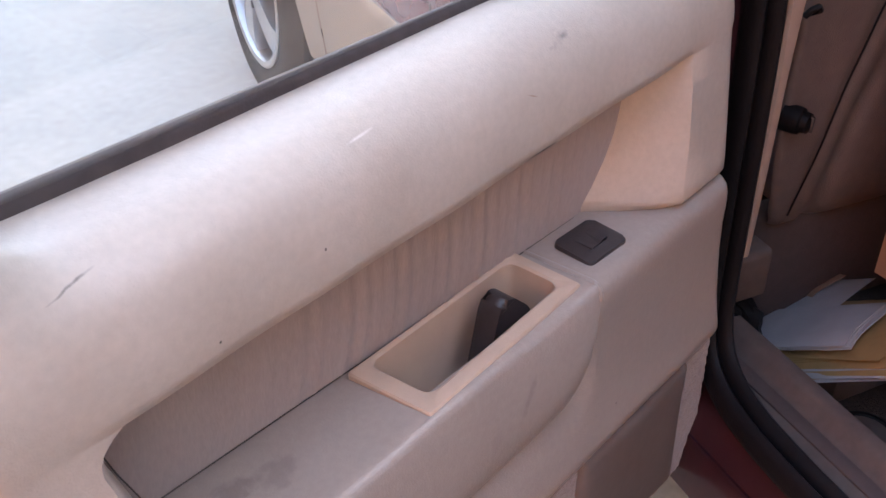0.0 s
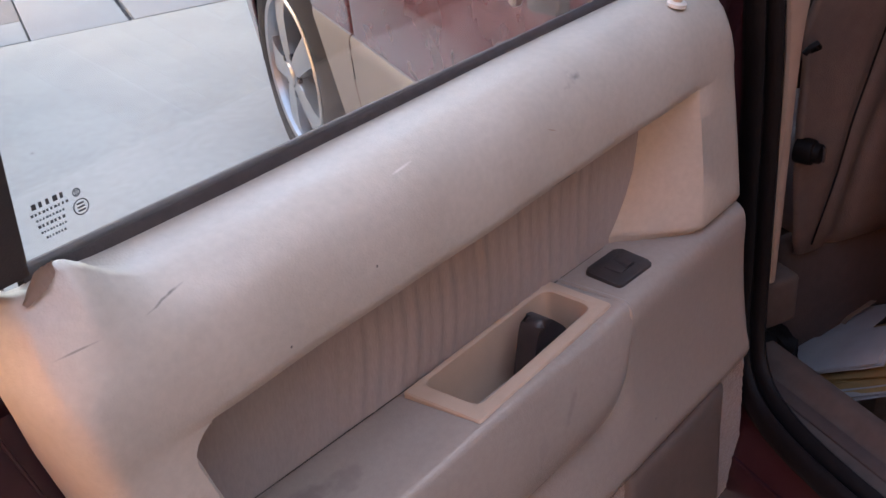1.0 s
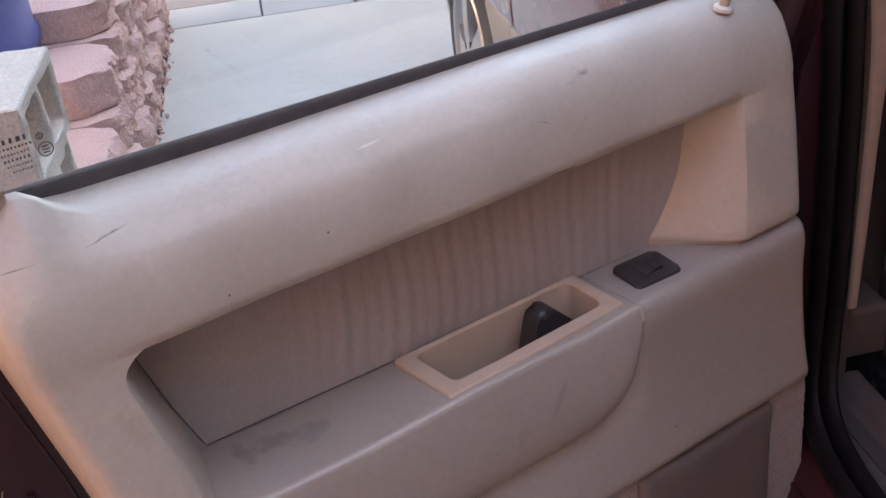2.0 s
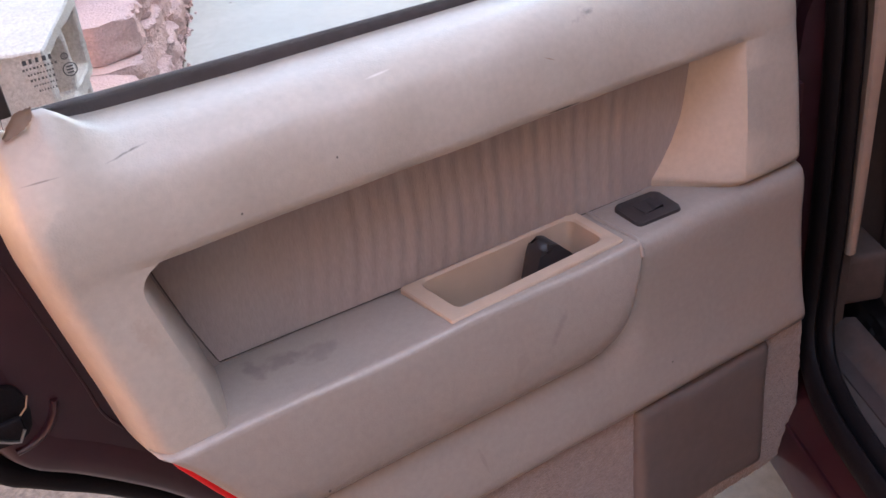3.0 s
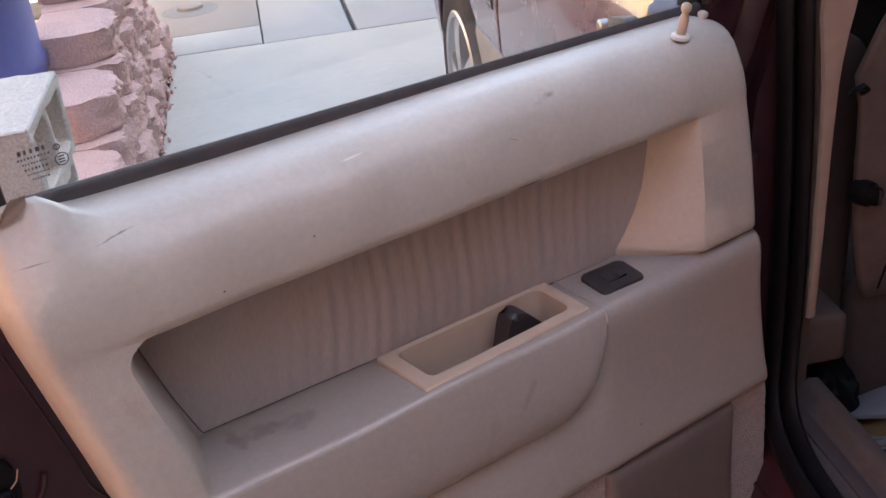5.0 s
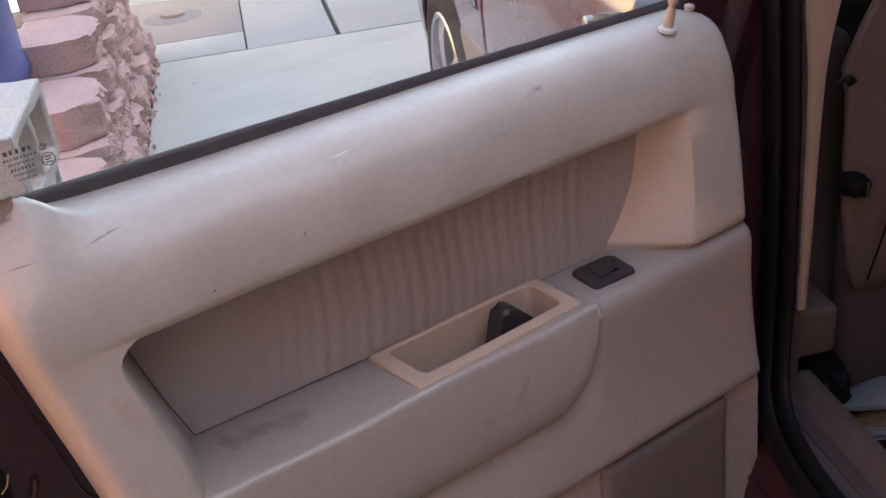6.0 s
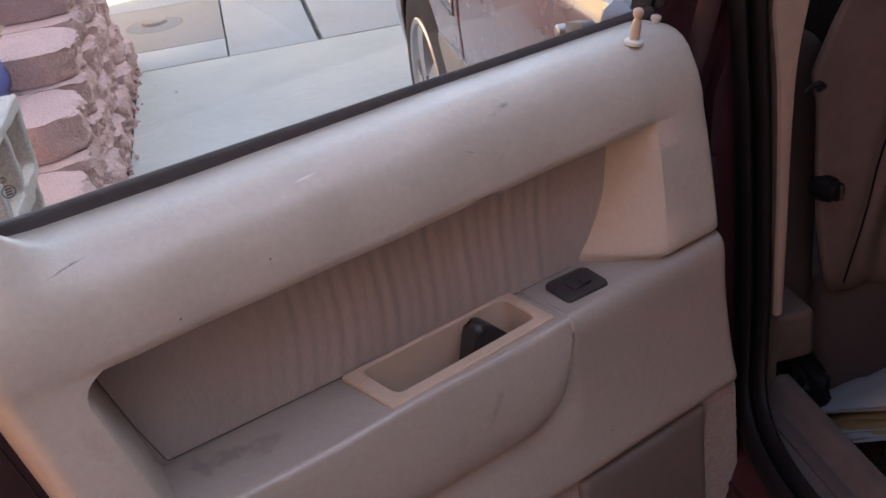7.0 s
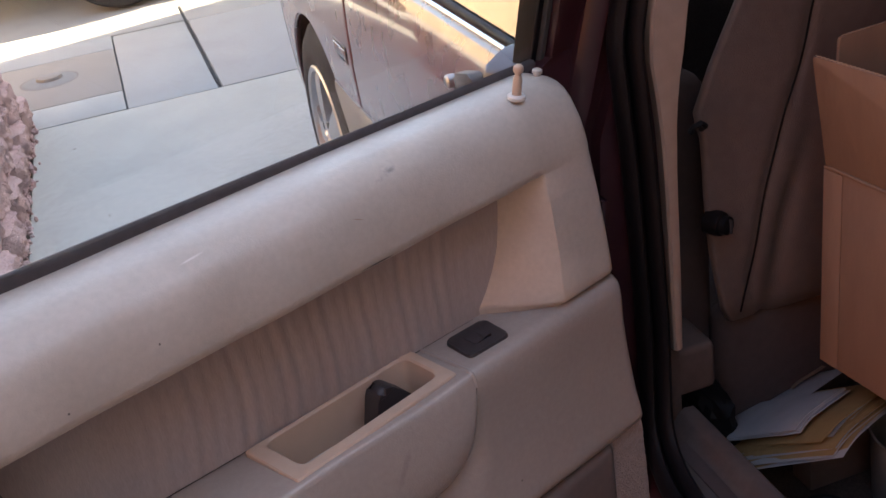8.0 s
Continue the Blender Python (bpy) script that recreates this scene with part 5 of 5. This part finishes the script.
def papers():
    """A heap of envelopes that slopes down under the front seat."""
    slope = Matrix(((0.966, 0.138, -0.217, 0.234), (0.0, 0.845, 0.535, -0.088), (0.257, -0.517, 0.816, 0.342), (0, 0, 0, 1)))
    rng = random.Random(12)
    spots = []
    for i in range(15):
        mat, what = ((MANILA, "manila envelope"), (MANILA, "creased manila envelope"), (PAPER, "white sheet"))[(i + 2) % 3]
        w = 0.158 + rng.uniform(-0.010, 0.006)
        spots.append((mat, w, 0.22, (-0.067 + 0.0022 * i + rng.uniform(-0.006, 0.004), 0.064 + 0.0040 * i + rng.uniform(-0.004, 0.004)), (0, -0.80), -0.0285 + 0.0014 * i, 29 - 0.7 * i + rng.uniform(-6, 6),
                      -0.008 + 0.0002 * i + rng.uniform(-0.0008, 0.0008), 0.0006, what + " in the sloping pile"))
    for k, (da, db, turn) in enumerate(((0.002, -0.004, 19), (0.004, 0.002, 22), (0.0, 0.004, 20))):
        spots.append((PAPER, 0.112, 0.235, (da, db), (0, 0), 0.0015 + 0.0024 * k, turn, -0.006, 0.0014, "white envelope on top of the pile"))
    spots.append((CARD, 0.062, 0.018, (0.093, 0.205), (0, 0), 0.0045, -6, 0.006, 0.0008, "torn pale scrap of paper by the seat"))
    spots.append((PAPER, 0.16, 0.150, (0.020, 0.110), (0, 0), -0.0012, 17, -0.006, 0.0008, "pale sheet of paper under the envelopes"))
    for i, (mat, w, d, corner, start, rise, turn, curl, thick, label) in enumerate(spots):
        m = CAR @ slope @ Matrix.Translation((corner[0], corner[1], rise)) @ Matrix.Rotation(radians(turn), 4, "Z") @ Matrix.Translation((w / 2, d * (0.5 + start[1]), 0))
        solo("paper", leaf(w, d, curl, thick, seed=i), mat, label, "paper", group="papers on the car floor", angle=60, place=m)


def cardboard_box():
    v0, v1, u0, u1, z0, z1, t = 0.305, 0.70, -0.47, -0.043, 0.408, 0.708, 0.005
    turn = CAR @ Matrix.Translation((v0, u1, 0)) @ Matrix.Rotation(radians(6), 4, "Z") @ Matrix.Translation((-v0, -u1, 0))
    crate = thing("cardboard_box", turn @ Matrix.Translation(((v0 + v1) / 2, (u0 + u1) / 2, z0)), "open brown cardboard box with raised flaps standing on papers", "box")
    for x0, x1, y0, y1 in ((v0, v0 + t, u0, u1), (v1 - t, v1, u0, u1), (v0 + t, v1 - t, u0, u0 + t), (v0 + t, v1 - t, u1 - t, u1)):
        part("side_panel", box(x0, x1, y0, y1, z0, z1, 0.0015), CARD, crate, "", 40, turn)
    part("bottom", box(v0 + t, v1 - t, u0 + t, u1 - t, z0, z0 + t), CARD, crate, "", 40, turn)
    part("corner_crease", box(v0 - 0.0022, v0 - 0.0002, u1 - 0.034, u1 - 0.001, z0 + 0.002, z1 - 0.004, 0.001), CARD, crate, "crushed corner fold", 40, turn)
    part("crease_line", sweep([(v0 - 0.001, u, z1 - 0.001 + 0.0008 * math.sin(u * 60)) for u in steps(u0 + 0.004, u1 - 0.002, 30)], 0.002, 0.0022, 8), CARD, crate, "bent fold line", 40, turn)
    def flap(hinge, size, spin, lean):
        m = turn @ Matrix.Translation(hinge) @ Matrix.Rotation(radians(spin), 4, "Z") @ Matrix.Rotation(radians(lean), 4, "X")
        w, h = size
        bm = prism(rounded([(-w / 2, 0.0), (w / 2, 0.0), (w / 2 - 0.006, h), (-w / 2 + 0.006, h)], 0.006, 2, {2, 3}), "y", -t / 2, t / 2, 0.001)
        piece = part("flap", bm, CARD, crate, "raised flap", 40, m)
        ridge = [(x, 0.0011 * math.sin(x * 2 * math.pi / 0.007), h + 0.0006) for x in steps(-w / 2 + 0.010, w / 2 - 0.010, int(w / 0.0018))]
        part("corrugation", sweep(ridge, 0.0007, 0.0007, 5), CUTCARD, piece, "pale cut edge with corrugations", 60, m)
    flap((v0 + t / 2, (u0 + u1) / 2, z1 + 0.001), (u1 - u0 - 0.004, 0.157), 90, -11)
    flap(((v0 + v1) / 2, u1 - t / 2, z1 + 0.001), (v1 - v0 - 0.02, 0.165), 0, 0)
    flap((v1 - t / 2, (u0 + u1) / 2, z1 + 0.001), (u1 - u0 - 0.004, 0.165), 90, 20)


CARTON_V, CARTON_U = 0.36, -0.22


def floor_clutter():
    at = CAR @ Matrix.Translation((0.252, -0.140, 0.1765))
    bm = turned([(0.0, 0.0), (0.038, 0.0), (0.040, 0.004), (0.040, 0.040), (0.038, 0.043), (0.0, 0.043)], 28)
    jar = solo("round_tin", bm, SILL, "round beige tin with a black rim on the car floor", "tin", place=at)
    ring = [(0.040 * math.cos(a), 0.040 * math.sin(a), 0.041) for a in steps(0, 2 * math.pi, 28)]
    part("rim", sweep(ring, 0.0055, 0.005, 8, caps=False), RUBBER, jar, "black rim", 50, at)
    bm = box(CARTON_V, 0.66, -0.46, CARTON_U, 0.1765, 0.407, 0.004)
    carton = solo("carton", bm, CARD, "closed brown carton under the open box", "carton", place=CAR)
    part("tape", box(CARTON_V - 0.0012, CARTON_V - 0.0002, -0.30, -0.25, 0.178, 0.405), MANILA, carton, "strip of brown tape", 40, CAR)
    solo("small_carton", box(0.290, 0.40, -0.047, 0.0, 0.1765, 0.258, 0.003), SEAT, "small brown carton beneath the pile of papers", "carton", place=CAR)
    at = CAR @ Matrix.Translation((0.420, -0.130, 0.1765))
    bm = turned([(0.0, 0.0), (0.066, 0.0), (0.069, 0.004), (0.075, 0.118), (0.0775, 0.120), (0.0775, 0.1235), (0.074, 0.1235), (0.072, 0.118), (0.066, 0.008), (0.0, 0.008)], 40)
    solo("plastic_tub", bm, CLAD, "grey plastic tub on the car floor beside the box", "tub", place=at)
    # a crumpled black lump by the pillar
    bm = bmesh.new()
    bmesh.ops.create_icosphere(bm, subdivisions=4, radius=1.0)
    for v in bm.verts:
        n = noise.noise(v.co * 1.7) * 0.35 + noise.noise(v.co * 4.5) * 0.14
        v.co *= 1 + n
        v.co.x, v.co.y, v.co.z = v.co.x * 0.062, v.co.y * 0.085, max(v.co.z, -0.7) * 0.055
    solo("black_bag", bm, RUBBER, "crumpled black lump by the pillar foot", "bag", angle=25, place=CAR @ Matrix.Translation((0.195, 0.110, 0.230)) @ Matrix.Diagonal((1.0, 1.0, 1.35, 1.0)))


papers()
cardboard_box()
floor_clutter()


# ---- beyond the window ----


def rough_stone(w, d, h, seed):
    """A split-faced wall stone: a flat top, smooth ends, and a broken face towards +x with cut-back, crumbling corners."""
    bm = bmesh.new()
    rng = random.Random(seed)
    nz, ny, nx = 12, 26, 14
    off = Vector((rng.uniform(-50, 50), rng.uniform(-50, 50), rng.uniform(-50, 50)))
    cut = [0.045 + 0.03 * rng.random(), 0.045 + 0.03 * rng.random()]

    def p(i, j, k):
        f, g, e = i / nx, 2 * j / ny - 1, k / nz
        near = max(0.0, (f - 0.62) / 0.38)
        x, y, z = d * (f - 0.5), w * g / 2, h * e
        y -= math.copysign(abs(g) * cut[0 if g < 0 else 1] * near, g)
        q = Vector((x * 9, y * 13, z * 15)) + off
        split = near ** 0.5 if i == nx or abs(j - ny / 2) == ny / 2 else 0.0
        rough = 0.016 * noise.noise(q) + 0.010 * noise.noise(q * 2.7) + 0.008 * noise.noise(q * 6.1) + 0.005 * noise.noise(q * 13)
        if i == nx:
            x += rough - 0.012 * abs(g) ** 8 - 0.010 * max(0.0, e - 0.75) / 0.25 * (0.5 + noise.noise(q * 3.3))
        elif split:
            y += rough * split * (1 if g > 0 else -1)
        if k == nz:
            z += -0.012 * near * near * (0.5 + noise.noise(q * 4.0)) + 0.0015 * noise.noise(q * 5.0)
        return (x, y + 0.0025 * noise.noise(q * 2.0 + Vector((9, 0, 0))), z)
    sheet(bm, [[p(nx, j, k) for j in range(ny + 1)] for k in range(nz + 1)])
    sheet(bm, [[p(0, j, k) for j in range(ny + 1)] for k in range(nz + 1)])
    for j in (0, ny):
        sheet(bm, [[p(i, j, k) for i in range(nx + 1)] for k in range(nz + 1)])
    for k in (0, nz):
        sheet(bm, [[p(i, j, k) for i in range(nx + 1)] for j in range(ny + 1)])
    bmesh.ops.remove_doubles(bm, verts=bm.verts[:], dist=1e-5)
    return bm


def stone_wall():
    wall = thing("retaining_wall", CAR @ Matrix.Translation((-1.1, 2.4, 0)), "stepped retaining wall of pink split-faced stones along the driveway", "wall")
    courses = [(0.0, 0.110, 1.30, -0.958), (0.110, 0.112, 1.46, -0.985), (0.222, 0.113, 1.83, -1.005), (0.335, 0.098, 2.20, -1.025), (0.433, 0.100, 2.66, -1.045)]
    seed = 1
    for c, (z, h, start, face) in enumerate(courses):
        u, rng = start, random.Random(c + 3)
        while u < 3.30:
            w = rng.uniform(0.30, 0.36)
            d = 0.24
            m = CAR @ Matrix.Translation((face - d / 2 + rng.uniform(-0.006, 0.006), u + w / 2, z + 0.001)) @ Matrix.Rotation(radians(rng.uniform(-1.5, 1.5)), 4, "Z")
            part("stone", rough_stone(w - 0.006, d, h - 0.003, seed), STONE, wall, "", 48, m)
            seed += 1
            u += w
    # soil held back by the wall
    solo("planting_bed", box(-4.2, -1.20, 1.45, 3.3, -0.1, 0.10, 0.03), DIRT, "bare soil behind the stone wall", "ground", kind="structure", place=CAR)
    return wall


def cinder_block(seed):
    """Two-core block lying on its side, cores open to both long faces."""
    bm = bmesh.new()
    L, H, D = 0.39, 0.19, 0.19
    web, face = 0.032, 0.032
    cores = [(-L / 2 + web, -web / 2), (web / 2, L / 2 - web)]
    ys = [-L / 2, cores[0][0], cores[0][1], cores[1][0], cores[1][1], L / 2]
    zs = [0, face, H - face, H]
    def put(a, b, c, d):
        bm.faces.new([bm.verts.new(p) for p in (a, b, c, d)])
    for i in range(5):
        for j in range(3):
            hole = i in (1, 3) and j == 1
            y0, y1, z0, z1 = ys[i], ys[i + 1], zs[j], zs[j + 1]
            for x in (-D / 2, D / 2):
                if not hole:
                    put((x, y0, z0), (x, y1, z0), (x, y1, z1), (x, y0, z1))
            if hole:
                for a, b in (((y0, z0), (y1, z0)), ((y1, z0), (y1, z1)), ((y1, z1), (y0, z1)), ((y0, z1), (y0, z0))):
                    put((-D / 2, a[0], a[1]), (D / 2, a[0], a[1]), (D / 2, b[0], b[1]), (-D / 2, b[0], b[1]))
    for i in range(5):
        for z in (0, H):
            put((-D / 2, ys[i], z), (D / 2, ys[i], z), (D / 2, ys[i + 1], z), (-D / 2, ys[i + 1], z))
    for j in range(3):
        for y in (-L / 2, L / 2):
            put((-D / 2, y, zs[j]), (D / 2, y, zs[j]), (D / 2, y, zs[j + 1]), (-D / 2, y, zs[j + 1]))
    bmesh.ops.remove_doubles(bm, verts=bm.verts[:], dist=1e-5)
    bmesh.ops.recalc_face_normals(bm, faces=bm.faces[:])
    sharp = [e for e in bm.edges if e.is_manifold and e.calc_face_angle(0) > 1.0]
    bmesh.ops.bevel(bm, geom=sharp, offset=0.004, segments=1, profile=0.5, affect="EDGES")
    bmesh.ops.subdivide_edges(bm, edges=[e for e in bm.edges if e.calc_length() > 0.02], cuts=6, use_grid_fill=True)
    # worn, crumbled surfaces and ragged core openings
    for v in bm.verts:
        q = v.co * 22 + Vector((seed * 7.3, 0, 0))
        inner = 1.0 if abs(v.co.y) < L / 2 - 0.02 and 0.02 < v.co.z < H - 0.02 else 0.25
        v.co += 0.006 * inner * noise.noise_vector(q) + 0.0022 * noise.noise_vector(q * 3.1)
    return bm


def cinder_stack():
    for i, (du, dv, turn) in enumerate(((0.0, 0.0, 0), (0.006, -0.004, 1.2), (0.0, 0.003, -0.8))):
        m = CAR @ Matrix.Translation((-1.135 + dv, 1.165 + du, i * 0.191)) @ Matrix.Rotation(radians(turn), 4, "Z")
        solo("cinder_block", cinder_block(i), CINDER, "chipped grey cinder block stacked beside the stone wall", "cinder block", group="stack of cinder blocks", place=m, angle=35)


def barrel():
    b = solo("barrel", turned([(0.0, 0.0), (0.26, 0.0), (0.285, 0.03), (0.295, 0.25), (0.305, 0.27), (0.305, 0.30), (0.295, 0.32), (0.295, 0.58), (0.305, 0.60), (0.305, 0.63), (0.295, 0.65), (0.28, 0.86), (0.25, 0.89), (0.0, 0.89)], 40),
             BLUE, "blue plastic barrel behind the cinder blocks", "barrel", place=CAR @ Matrix.Translation((-1.51, 2.15, 0.10)))
    return b


def valve_lid():
    m = CAR @ Matrix.Translation((-0.891, 4.075, -0.004))
    lid = solo("valve_cover", turned([(0.0, 0.004), (0.11, 0.004), (0.125, 0.003), (0.130, 0.0), (0.130, -0.01)], 40), VALVE, "round grey valve cover set in a tan concrete lid", "manhole cover", place=m)
    part("cap", moved(turned([(0.0, 0.026), (0.04, 0.025), (0.058, 0.018), (0.062, 0.004)], 28), Matrix.Translation((0.0, 0.035, 0))), METERBOX, lid, "pale raised cap", 40, m)
    ring = [(0.131 * math.cos(a), 0.131 * math.sin(a), 0.0015) for a in steps(0, 2 * math.pi, 40)]
    part("groove", sweep(ring, 0.004, 0.002, 6, caps=False), DIRT, lid, "dirty groove", 50, m)


def parked_car():
    m = CAR @ Matrix.Translation((-0.45, 5.32, 0))
    other = thing("parked_car", m, "dark parked vehicle standing across the end of the drive", "car")
    bm = prism(rounded([(-1.35, 0.34), (2.6, 0.34), (2.65, 0.75), (1.9, 0.95), (-0.9, 0.95), (-1.4, 0.75)], 0.08, 4), "y", 0.26, 1.7, 0.05)
    part("body", bm, CLAD, other, "dark body", 40, m)
    for v in (0.0, 2.0):
        bm = turned([(0.0, 0.0), (0.19, 0.0), (0.21, 0.01), (0.27, 0.012), (0.315, 0.0), (0.33, -0.03), (0.33, -0.19), (0.30, -0.21)], 48)
        t = m @ Matrix.Translation((v, 0.0, 0.33)) @ Matrix.Rotation(radians(90), 4, "X")
        w = part("wheel", bm, TYRE, other, "worn dark tyre", 40, t)
        part("hub_cap", turned([(0.0, 0.03), (0.10, 0.026), (0.18, 0.015), (0.19, 0.0)], 32), STEEL, w, "dull hub cap", 40, t)


stone_wall()
cinder_stack()
barrel()
valve_lid()
parked_car()
